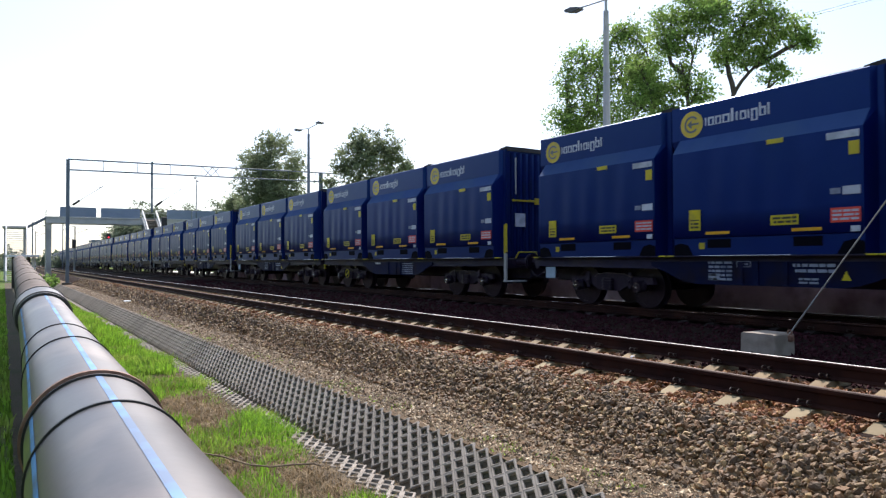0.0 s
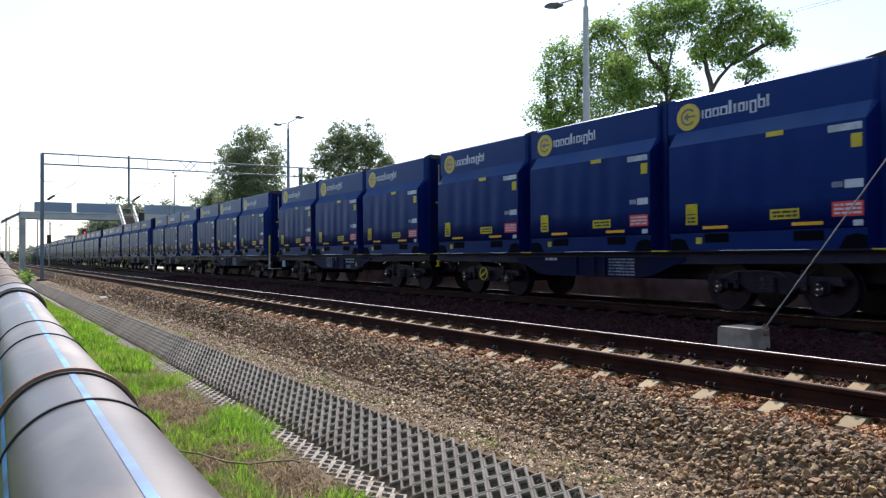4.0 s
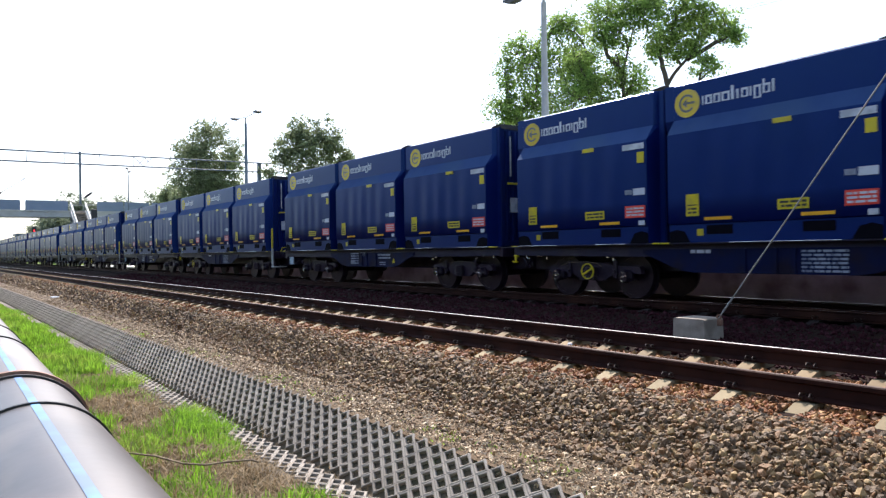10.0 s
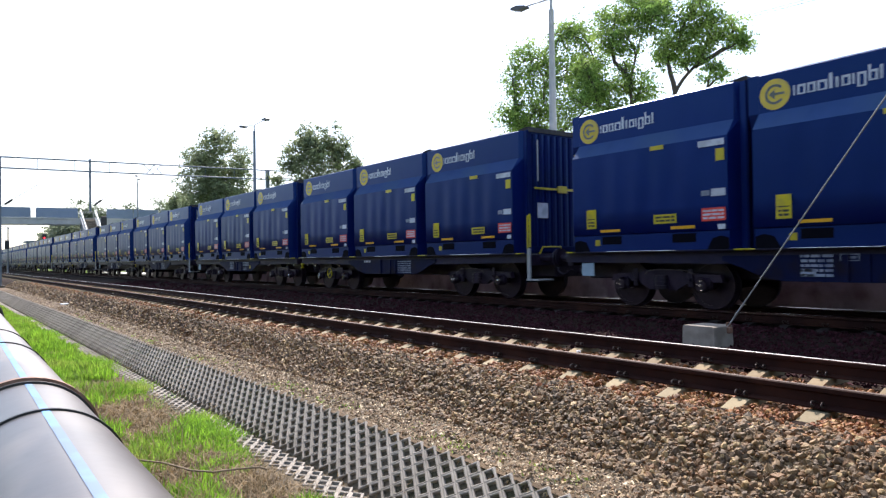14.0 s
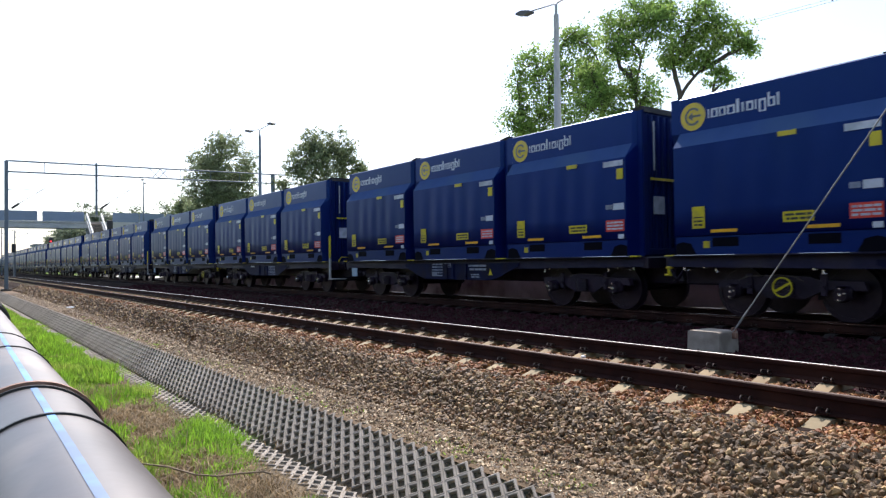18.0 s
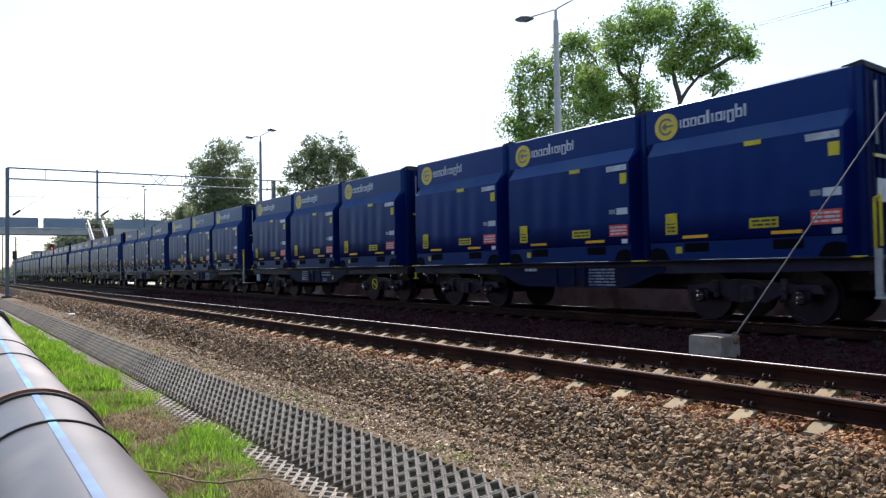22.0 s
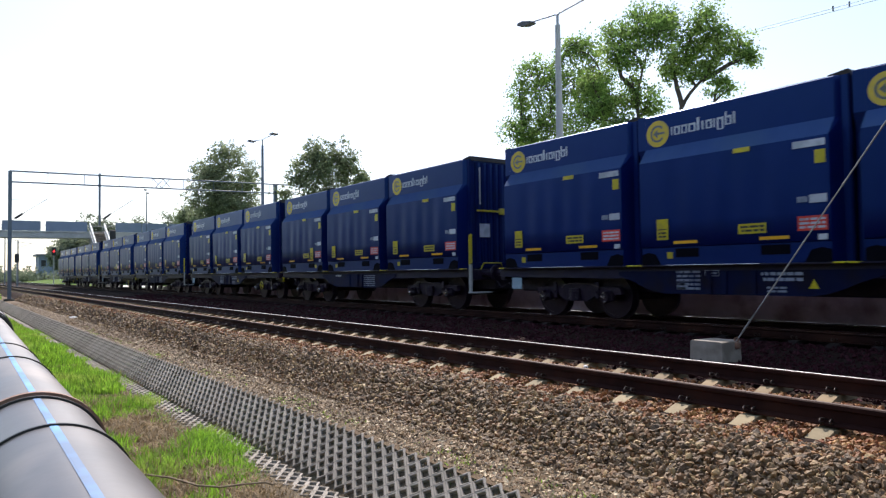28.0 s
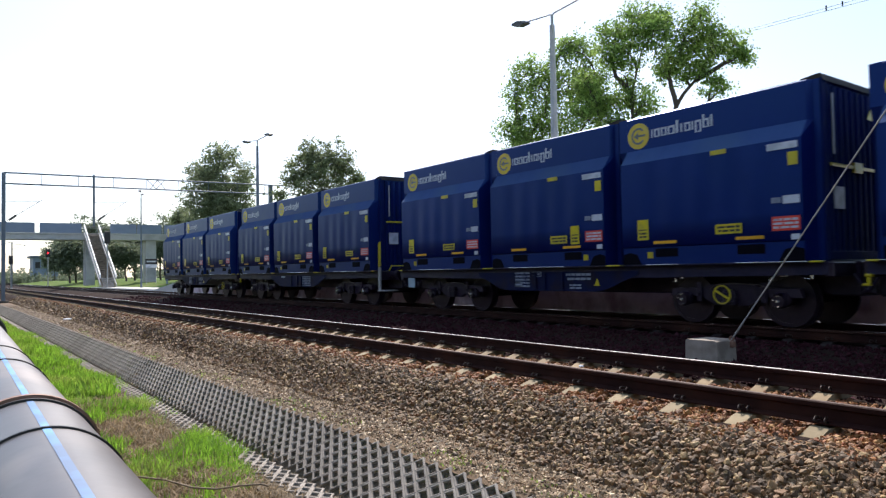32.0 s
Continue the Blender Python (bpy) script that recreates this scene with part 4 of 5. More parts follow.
for d in (2.2, 4.53, 8.53, 10.28, 23.0, 28.0, 32.5, 38.0, 46.0, 53.0):
    part("weld_bead", Shape().ring(on_pipe(d), pipe_way(d), PIPE_R - 0.02, PIPE_R + 0.013, 0.013, 72), PIPE_RING, pipe, "black weld bead round the pipe")
f = part("flange", Shape().ring(on_pipe(5.66), PD, PIPE_R - 0.02, PIPE_R + 0.036, 0.026, 72), RUST_RING, pipe, "rusty brown steel flange ring")
part("gasket", Shape().ring(on_pipe(5.59), PD, PIPE_R - 0.02, PIPE_R + 0.017, 0.014, 72), PIPE_RING, f, "black rubber gasket")
sleeve = part("coupling", Shape().ring(on_pipe(16.0), PD2, PIPE_R - 0.02, PIPE_R + 0.05, 0.09, 72), PIPE_RING, pipe, "thick black coupling sleeve")
part("collar", Shape().ring(on_pipe(16.9), PD2, PIPE_R - 0.02, PIPE_R + 0.075, 0.75, 72), PIPE, sleeve, "grey coupling collar")
part("gasket", Shape().ring(on_pipe(17.7), PD2, PIPE_R - 0.02, PIPE_R + 0.09, 0.05, 72), PIPE_RING, sleeve, "black rubber gasket")
for d in (2.2, 8.2, 13.8, 19.5, 26.0, 33.0, 40.0, 48.0, 56.0):
    sp = thing("pipe_support", "dark concrete saddle carrying the pipe above the grass", "support", "supports under the pipe")
    c = on_pipe(d)
    part("saddle", Shape().prism([(-0.36, -0.46), (-0.36, -0.29), (-0.30, -0.345), (0, -0.455), (0.30, -0.345), (0.36, -0.29), (0.36, -0.46)], "y", -0.13, 0.13), CONCRETE_DARK, sp)
    part("footing", Shape().box(-0.34, 0.34, -0.2, 0.2, -0.97 - c.z, -0.465, 0.02), CONCRETE_DARK, sp)
    sp.matrix_basis = Matrix.Translation(c)
out = thing("pipe_outlet_box", "pale concrete slab on posts over the pipe's end", "concrete box")
part("slab", Shape().box(-5.75, -3.55, 61.6, 64.5, 1.50, 1.66, 0.02), WHITE_PAINT, out, "pale concrete slab")
for x in (-5.2, -4.2, -3.85):
    part("post", Shape().box(x - 0.12, x + 0.12, 62.6, 62.84, -1.0, 1.496), WHITE_PAINT if x > -4 else CONCRETE_DARK, out)

# ======== honeycomb ditch lining ========


def honey_mesh(name, length, rows, p, qw, depth, wall):
    """A plate of staggered diamond holes: x up the slope, y along the line."""
    s = Shape()
    cols = round(length / p)
    ux, uy = qw / 2, p / 2
    for i in range(cols * 2):
        for j in range(rows * 2 - 1):
            if (i + j) % 2:
                continue
            cy, cx = (i + 1) * uy, (j + 1) * ux
            o = [(cx + ux, cy), (cx, cy + uy), (cx - ux, cy), (cx, cy - uy)]
            kx, ky = 1 - wall / ux, 1 - wall / uy
            inn = [(cx + ux * kx, cy), (cx + ux * 0.08, cy + uy * ky), (cx - ux * kx, cy), (cx - ux * 0.08, cy - uy * ky)]
            rim = [(a * 0.45 + c * 0.55, b * 0.45 + d * 0.55) for (a, b), (c, d) in zip(o, inn)]
            v = [(x, y, -0.005) for x, y in o] + [(x, y, 0) for x, y in rim] + [(x, y, -0.003) for x, y in inn] + [(x, y, -depth) for x, y in inn] + [(x, y, -depth) for x, y in o]
            f = [(g + k, g + (k + 1) % 4, g + 4 + (k + 1) % 4, g + 4 + k) for g in (0, 4, 8) for k in range(4)]
            if j == 0:
                f += [(1, 2, 18, 17), (2, 3, 19, 18)]
            if j == rows * 2 - 2:
                f += [(0, 1, 17, 16), (3, 0, 16, 19)]
            s.add(v, f)
    return s.mesh(name, HONEY)


lining = thing("ditch_lining", "grey honeycomb concrete slabs lining the ditch slope", "ditch lining", kind="structure")
steep = honey_mesh("honeycomb_slab", 1.0, 4, 0.2, 0.158, 0.06, 0.030)
flat = honey_mesh("honeycomb_slab", 1.0, 2, 0.2, 0.158, 0.04, 0.030)
for k in range(-8, 76):
    y = 0.3 + k * 1.0
    for me, x, z, a in ((steep, -2.665, -1.02, -45.5), (flat, -3.03, -1.0, -2.0)):
        ob = part("honeycomb_slab", me, None, lining)
        ob.location = (x, y, z)
        ob.rotation_euler = (random.uniform(-0.001, 0.001), radians(a) + random.uniform(-0.001, 0.001), 0)

# ======== overhead line portal ========


def lattice(s, a, b, h, n, r=0.04):
    """A flat truss from a to b with height h."""
    a, b = Vector(a), Vector(b)
    up = Vector((0, 0, h))
    for o in (Vector((0, 0, 0)), up):
        s.cyl(a + o, b + o, r * 1.5, n=6)
    for i in range(n + 1):
        p = a.lerp(b, i / n)
        s.cyl(p, p + up, r * 0.55, n=5)
    return s


port = thing("overhead_portal", "blue-grey steel portal spanning the tracks for overhead wires", "overhead portal")
part("mast", Shape().box(-1.99, -1.75, 57.88, 58.12, -0.6, 8.72, 0.02), MAST, port, "blue-grey steel mast")
part("mast_foot", Shape().box(-2.2, -1.55, 57.65, 58.35, -0.9, -0.42, 0.05), CONCRETE_DARK, port)
part("mast", Shape().box(17.6, 17.9, 57.0, 57.3, 0.3, 8.9, 0.02), MAST, port)
part("beam", lattice(Shape(), (-1.9, 58, 7.95), (19.6, 57.0, 8.15), 0.78, 9), MAST, port, "slim lattice beam")
part("drop_post", Shape().box(3.85, 3.99, 57.72, 57.86, 5.0, 8.95, 0.01), MAST, port, "hanging post in mid-span")
part("beam_brace", Shape().tube([(7.9, 57.6, 8.05), (8.5, 57.6, 8.8), (9.1, 57.5, 8.05)], 0.03, 5).tube([(7.7, 57.6, 8.8), (8.4, 57.6, 8.1), (9.0, 57.5, 8.8)], 0.03, 5), MAST, port)
for x, hang in ((-1.9, 0.0), (3.92, 0.2)):
    a = part("cantilever_arm", Shape().tube([(x, 57.9, 6.65 + hang), (x + 2.3, 57.9, 6.75 + hang)], 0.018, 6).tube([(x, 57.9, 5.1 + hang), (x + 2.4, 57.9, 6.85 + hang)], 0.024, 6), MAST, port, "slanting wire arm")
    part("insulator", Shape().cyl((x + 0.35, 57.9, 5.33 + hang), (x + 0.8, 57.9, 5.68 + hang), 0.08, n=8), SIGNAL_BLACK, a)

# overhead wire above the platform side track
for nm, z0, z1 in (("feeder_wire", 7.62, 8.02),):
    w = thing(nm, "pale washed-out wire strung behind the trees", "overhead wire")
    part("wire", Shape().tube([(27.0, 35.47, 13.51), (27.0, 23.9, 13.16), (27.0, 18.64, 13.0), (27.0, 13.38, 12.84), (27.0, 2.86, 12.52)], 0.013, 6), COPPER_WIRE, w)
    part("wire", Shape().tube([(27.0, 35.47, 13.47), (27.0, 18.64, 12.88), (27.0, 2.86, 12.30)], 0.013, 6), COPPER_WIRE, w)
    for y, z in ((14.6, 12.76), (13.9, 12.74)):
        part("clamp", Shape().cyl((27.0, y, z), (27.0, y, z + 0.22), 0.035, n=8), SIGNAL_BLACK, w, "small dark wire clamp")
    part("post", Shape().box(26.90, 27.10, 2.76, 2.96, 0.4, 12.62), MAST, w)
    part("post", Shape().box(26.90, 27.10, 35.37, 35.57, 0.4, 13.61), MAST, w)

# ======== platform lamps ========


def lamp(x, y, top, arm_dir, thin=1.0, pole_mat=POLE):
    t = thing("platform_lamp", "tall concrete lamp post with two arms on the platform", "street lamp", "lamps along the platform", at=Matrix.Translation((x, y, 0.856 if y < 50 else 0.06)))
    h = top - (0.856 if y < 50 else 0.06)
    part("pole", Shape().cyl((0, 0, 0), (0, 0, h), 0.17 * thin, 0.085 * thin, n=12), pole_mat, t, "tapered concrete pole")
    part("collar", Shape().cyl((0, 0, h), (0, 0, h + 0.35), 0.045, n=8), GALV, t)
    for sgn in (-1, 1):
        d = Vector(arm_dir).normalized() * sgn
        a = part("arm", Shape().tube([Vector((0, 0, h + 0.33)), d * 0.10 + Vector((0, 0, h + 0.38)), d * 1.15 + Vector((0, 0, h + 0.47))], 0.026, 8), GALV, t)
        c = d * 1.48 + Vector((0, 0, h + 0.46))
        s = Shape().prism([(-0.36, 0.0), (-0.30, 0.07), (0.1, 0.12), (0.36, 0.07), (0.36, 0.0), (0.0, -0.06)], "x", -0.12, 0.12)
        head = part("lamp_head", s, LAMP_GREY, t, "flat dark grey lamp head")
        head.location = c
        head.rotation_euler = (radians(8) * sgn, 0, math.atan2(d.y, d.x) - math.pi / 2)
    return t


lamp(10.5, 15.85, 9.14, (0.0, 1.0, 0))
# Second pole takes the darker mast grey to imitate its silhouette.
lamp(10.5, 41.6, 9.2, (-0.1, 1.0, 0), 0.85, MAST)
lamp(10.6, 72.4, 8.95, (0.3, 1.0, 0), 0.6, MAST)

# ======== footbridge ========
fb = thing("footbridge", "grey concrete footbridge with screen panels over the tracks", "footbridge")
BX0, BX1 = -1.75, 24.0


def bridge_y(x):
    return 92.2 - 0.10 * x


def slab(s, x0, x1, o0, o1, z0, z1):
    v = [(x, bridge_y(x) + o, z) for x in (x0, x1) for o in (o0, o1) for z in (z0, z1)]
    return s.add(v, [(0, 1, 3, 2), (4, 6, 7, 5), (0, 4, 5, 1), (2, 3, 7, 6), (0, 2, 6, 4), (1, 5, 7, 3)])


part("deck", slab(Shape(), BX0, BX1, 0.1, 2.7, 5.66, 6.30), CONCRETE_LIGHT, fb, "concrete deck beam")
part("deck_edge", slab(Shape(), BX0, BX1, 0.0, 2.8, 6.304, 6.45), CONCRETE_LIGHT, fb)
for a, b in ((-0.31, 3.48), (3.96, 8.25), (11.3, 14.2), (14.3, 17.1), (17.4, 20.2)):
    p = [(a, 6.46), (a, 7.5), (a + 0.1, 7.6), (b - 0.1, 7.6), (b, 7.5), (b, 6.46)]
    v = [(x, bridge_y(x) + o, z) for o in (0.02, 0.08) for x, z in p]
    part("screen_panel", Shape().add(v, [tuple(range(6)), tuple(range(11, 5, -1))] + [(k, (k + 1) % 6, 6 + (k + 1) % 6, 6 + k) for k in range(6)]), SCREEN, fb, "blue-grey screen panel")
for o in (0.15, 2.65):
    rl = Shape()
    for x in [BX0 + 0.1 + 1.5 * i for i in range(17)]:
        rl.cyl((x, bridge_y(x) + o, 6.45), (x, bridge_y(x) + o, 7.25), 0.03, n=5)
    for z in (7.25,):
        rl.cyl((BX0 + 0.1, bridge_y(BX0) + o, z), (BX1, bridge_y(BX1) + o, z), 0.02, n=6)
    part("handrail", rl, GALV, fb, "steel handrail")
for x, zb, hw in ((-1.42, -0.95, 0.30), (9.25, 0.2, 0.5), (16.0, 0.45, 0.62)):
    y = bridge_y(x)
    part("pier", Shape().box(x - hw, x + hw, y + 0.5, y + 2.2, zb, 5.655, 0.03), CONCRETE_LIGHT, fb, "concrete pier")


def stair_flight(x0, x1, top, bot, n, rail_mat, tread_mat, closed=True):
    """Steps between two stringers with rails; top and bot are (y, z)."""
    (ya, za), (yb, zb) = top, bot
    for i in range(n):
        u = (i + 0.5) / n
        y, z = ya + (yb - ya) * u, za + (zb - za) * u
        part("stair_tread", Shape().box(x0, x1, y - 0.15, y + 0.15, z - 0.06, z), tread_mat, fb)
    if closed:
        part("flight_slab", Shape().prism([(ya, za - 0.42), (ya, za - 0.24), (yb, zb - 0.10), (yb, zb - 0.24)], "x", x0, x1), tread_mat, fb, "sloping concrete slab under the steps")
    for x in (x0 - 0.08, x1 + 0.08):
        st = Shape().prism([(ya, za - 0.4), (ya, za + 0.08), (yb, zb + 0.08), (yb, zb - 0.1)], "x", x - 0.05, x + 0.05)
        part("stringer", st, CONCRETE_LIGHT, fb)
        for i in range(4):
            a, b = i / 4, (i + 0.93) / 4
            ay, az, by, bz = ya + (yb - ya) * a, za + (zb - za) * a, ya + (yb - ya) * b, za + (zb - za) * b
            part("stair_rail", Shape().prism([(ay, az + 0.62), (ay, az + 1.02), (by, bz + 1.02), (by, bz + 0.62)], "x", x - 0.06, x + 0.06), rail_mat, fb, "white stair rail")


stair_flight(8.55, 9.95, (91.0, 6.45), (81.0, 0.3), 30, WHITE_PAINT, CONCRETE)
# landing and stairs at the field side
part("flight", Shape().prism([(-1.75, 6.10), (-1.75, 6.40), (-3.5, 5.35), (-3.5, 5.05)], "y", 92.4, 94.8), MAST, fb, "dark upper flight")
part("landing", Shape().box(-6.0, -3.5, 92.2, 95.0, 5.0, 5.25, 0.04), CONCRETE_LIGHT, fb)
for x in (-5.7, -3.8):
    part("landing_post", Shape().box(x - 0.14, x + 0.14, 93.4, 93.7, -1.0, 4.996), CONCRETE_LIGHT, fb, "concrete post")
stair_flight(-5.55, -3.75, (92.1, 5.2), (82.5, -0.9), 28, WHITE_PAINT, CONCRETE_LIGHT, False)

# ======== signals, signs and small fixtures ========


def signal(x, y, z0, h, lit):
    t = thing("signal", "black railway signal " + ("showing a red light" if lit else "seen from its dark side") + " on a grey post", "signal", "signals by the tracks", at=Matrix.Translation((x, y, z0)))
    part("post", Shape().cyl((0, 0, 0), (0, 0, h), 0.07, n=8), GALV, t)
    part("head", Shape().box(-0.28, 0.28, -0.12, 0.12, h, h + 1.25, 0.08), SIGNAL_BLACK, t, "black signal head")
    for i in range(3):
        part("lens", Shape().cyl((0, -0.125, h + 0.25 + 0.37 * i), (0, -0.16, h + 0.25 + 0.37 * i), 0.11, n=14), RED_LAMP if (lit and i == 1) else SIGNAL_BLACK, t, "glowing red lens" if (lit and i == 1) else "")
    return t


signal(7.5, 115, -0.1, 4.3, True)
signal(2.9, 115, -0.3, 3.5, False)
signal(8.3, 76.5, 0.1, 4.45, False)
for x, y, h in ((3.2, 150, 9.0), (-0.6, 190, 9.0), (7.5, 230, 9.0), (3.8, 128, 7.5), (-2.2, 128, 8.0)):
    pm = thing("distant_mast", "thin grey overhead line mast far down the track", "mast", "masts far down the line", at=Matrix.Translation((x + bend(y), y, -0.5)))
    part("post", Shape().box(-0.09, 0.09, -0.09, 0.09, 0, h), MAST, pm)
    part("bracket", Shape().tube([(0, 0, h - 1.2), (1.9, 0, h - 0.5), (0, 0, h - 0.3)], 0.04, 5), MAST, pm)
sg = thing("station_sign", "small dark blue station sign on two posts", "sign", at=Matrix.Translation((9.65, 64.5, 0.5)))
part("board", Shape().box(-0.5, 0.5, -0.03, 0.03, 1.72, 2.2, 0.01), SIGNAL_BLACK, sg, "dark blue board")
part("print", Shape().box(-0.4, 0.4, -0.036, -0.031, 1.9, 2.02), WHITE, sg, "pale bar in place of writing")
part("lower_board", Shape().box(-0.48, 0.48, -0.03, 0.03, 1.42, 1.70, 0.01), WHITE, sg, "white lower plate")
for x in (-0.4, 0.4):
    part("post", Shape().cyl((x, 0.05, 0), (x, 0.05, 1.7), 0.03, n=6), GALV, sg)
litter = Shape().box(-1.62, -1.34, 31.2, 31.55, -0.56, -0.52, 0.01)
solo("paper_scrap", litter, WHITE_PAINT, "white paper scrap lying on the gravel", "litter")
solo("paper_scrap", Shape().box(1.25, 1.30, 6.45, 6.51, -0.235, -0.195, 0.012), WHITE_PAINT, "white crumpled scrap between the rails", "litter")
tw = Shape().tube([Vector(p) for p in ((-4.30, 7.32, -0.86), (-4.22, 7.13, -0.81), (-4.05, 6.81, -0.80), (-3.92, 6.41, -0.80), (-3.77, 6.23, -0.80), (-3.58, 6.19, -0.80), (-3.40, 6.11, -0.80), (-3.33, 6.10, -0.83))], 0.009, 6)
tw.tube([Vector((-3.90, 6.39, -0.80)), Vector((-3.87, 6.42, -0.77)), Vector((-3.86, 6.44, -0.73))], 0.005, 5)
solo("fallen_twig", tw, TWIG, "long dry fallen twig on the grass", "twig")
hs = thing("station_house", "small grey flat-roofed building far down the line", "house", at=Matrix.Translation((20.3, 235, -0.2)))
part("wall", Shape().box(-3.2, 3.2, -4, 4, 0, 7.4), SCREEN, hs)
part("roof", Shape().box(-3.9, 3.9, -4.7, 4.7, 7.4, 8.0, 0.05), MAST, hs, "dark flat roof")
for x in (-2, 0, 2):
    part("window", Shape().box(x - 0.6, x + 0.6, -4.03, -4.0, 4.4, 6.2), SIGNAL_BLACK, hs)

# ======== loose stones ========
OCT_V = np.array([(1, 0, 0), (-1, 0, 0), (0, 1, 0), (0, -1, 0), (0, 0, 1), (0, 0, -1)], float)
OCT_F = np.array([(0, 2, 4), (2, 1, 4), (1, 3, 4), (3, 0, 4), (2, 0, 5), (1, 2, 5), (3, 1, 5), (0, 3, 5)])


# a block with its corners knocked off: eight corners and six bulging sides
STONE_V = np.array([(x, y, z) for x in (-0.58, 0.58) for y in (-0.58, 0.58) for z in (-0.58, 0.58)] + [(0.86 * a, 0.86 * b, 0.86 * c) for a, b, c in ((-1, 0, 0), (1, 0, 0), (0, -1, 0), (0, 1, 0), (0, 0, -1), (0, 0, 1))])
STONE_F = np.array([(m, q[i], q[(i + 1) % 4]) for m, q in ((8, (0, 1, 3, 2)), (9, (4, 6, 7, 5)), (10, (0, 4, 5, 1)), (11, (2, 3, 7, 6)), (12, (0, 2, 6, 4)), (13, (1, 5, 7, 3))) for i in range(4)])


def turns(n, rng):
    """n random rotation matrices."""
    q = rng.normal(size=(n, 4))
    q /= np.linalg.norm(q, axis=1)[:, None]
    w, x, y, z = q.T
    return np.stack([1 - 2 * (y * y + z * z), 2 * (x * y - z * w), 2 * (x * z + y * w), 2 * (x * y + z * w), 1 - 2 * (x * x + z * z), 2 * (y * z - x * w),
                     2 * (x * z - y * w), 2 * (y * z + x * w), 1 - 2 * (x * x + y * y)], 1).reshape(n, 3, 3)


def heaps(name, spots, sizes, mat, seed, base_v=STONE_V, base_f=STONE_F, label="", rough=0.30):
    rng = np.random.default_rng(seed)
    n = len(spots)
    shape = base_v[None] * (1 + rng.uniform(-rough, rough, (n, len(base_v), 1))) + rng.uniform(-0.11, 0.11, (n, len(base_v), 3))
    shape = shape * rng.uniform(0.45, 1.35, (n, 1, 3)) * sizes[:, None, None]
    shape = np.einsum("nij,nvj->nvi", turns(n, rng), shape)
    v = (shape + spots[:, None, :]).reshape(-1, 3)
    f = (base_f[None] + (np.arange(n) * len(base_v))[:, None, None]).reshape(-1, 3)
    return tagged(new(name, soup(name, v, f, mat)), label, "stones", kind="stuff")


PX, PZ = np.array([p[0] for p in PROF]), np.array([p[1] for p in PROF])


def spread(n, x0, x1, y0, y1, seed, lift, power=1.0):
    """Random places on the bed, denser near the start of y when power > 1."""
    rng = np.random.default_rng(seed)
    x = rng.uniform(x0, x1, n)
    y = y0 + (y1 - y0) * rng.uniform(0, 1, n) ** power
    return np.stack([x + np.array([bend(a) for a in y]), y, np.interp(x, PX, PZ) + 0.02 + rng.uniform(-0.4, 1.0, n) * lift], 1), rng


def off_sleepers(pts, sizes, low=-0.165):
    """Keeps stones between the sleepers and under the rails' feet low."""
    d = np.abs((pts[:, 1] - SLEEPER_FIRST + SLEEPER_STEP / 2) % SLEEPER_STEP - SLEEPER_STEP / 2)
    on = (d < 0.078 + 0.5 * sizes) & (pts[:, 0] > -0.56) & (pts[:, 0] < 2.05)
    return pts[~on], sizes[~on]


def stones(name, n, x0, x1, y0, y1, size, mat, seed, lift, power=1.0, label="", clear=False, fine=False):
    pts, rng = spread(n, x0, x1, y0, y1, seed, lift, power)
    sz = size * (0.42 + 1.05 * rng.uniform(0, 1, n) ** 1.8) * (1 + np.clip(pts[:, 1] - 14, 0, 60) * 0.02)
    if clear:
        pts, sz = off_sleepers(pts, sz)
    if fine:
        return heaps(name, pts, sz, mat, seed, label=label)
    return heaps(name, pts, sz * 1.06, mat, seed, OCT_V, OCT_F, label)


stones("ballast_slope", 26500, -1.62, -0.54, 0.6, 8.5, 0.0265, STONES_GREY, 1, 0.034, 1.2, "grey and brown crushed stones on the ballast slope", True, True)
stones("ballast_slope_middle", 16500, -1.62, -0.54, 8.5, 15, 0.0265, STONES_GREY, 15, 0.034, 1.1, "grey and brown crushed stones further along the ballast slope", True)
stones("ballast_slope_far", 11000, -1.5, -0.56, 15, 60, 0.030, STONES_GREY, 2, 0.03, 1.5, "grey crushed stones along the ballast slope", True)
stones("ballast_shoulder", 15500, -0.76, -0.05, 0.6, 15, 0.0245, STONES_RUST, 3, 0.030, 1.25, "rust-stained stones beside the near rail", True, True)
stones("ballast_shoulder_far", 6000, -0.75, -0.05, 15, 55, 0.028, STONES_RUST, 4, 0.018, 1.5, "rust-stained stones along the rail", True)
stones("ballast_between_rails", 10200, 0.05, 1.46, 0.6, 9, 0.0250, STONES_RUST, 5, 0.020, 1.25, "rust-stained stones between the rails", True, True)
stones("ballast_between_rails_middle", 7800, 0.05, 1.46, 9, 18, 0.0250, STONES_RUST, 16, 0.020, 1.1, "rust-stained stones between the rails", True)
stones("ballast_between_rails_far", 6000, 0.05, 1.46, 18, 55, 0.029, STONES_RUST, 6, 0.016, 1.5, "rust-stained stones between the rails", True)
# Between the tracks the stones carry the train's shadow in their colour.
stones("ballast_between_tracks", 19000, 1.6, 5.7, 1.5, 16, 0.027, STONES_SHADED, 7, 0.026, 1.2, "stones between the tracks, darkened for the train's shade", True)
stones("ballast_between_tracks_far", 7000, 1.6, 5.7, 16, 50, 0.034, STONES_SHADED, 8, 0.03, 1.5, "stones between the tracks, darkened for the train's shade")
stones("ballast_slope_behind", 10000, -1.62, -0.54, -9, 0.6, 0.028, STONES_GREY, 11, 0.034, 1.0, "grey and brown crushed stones on the ballast slope", True)
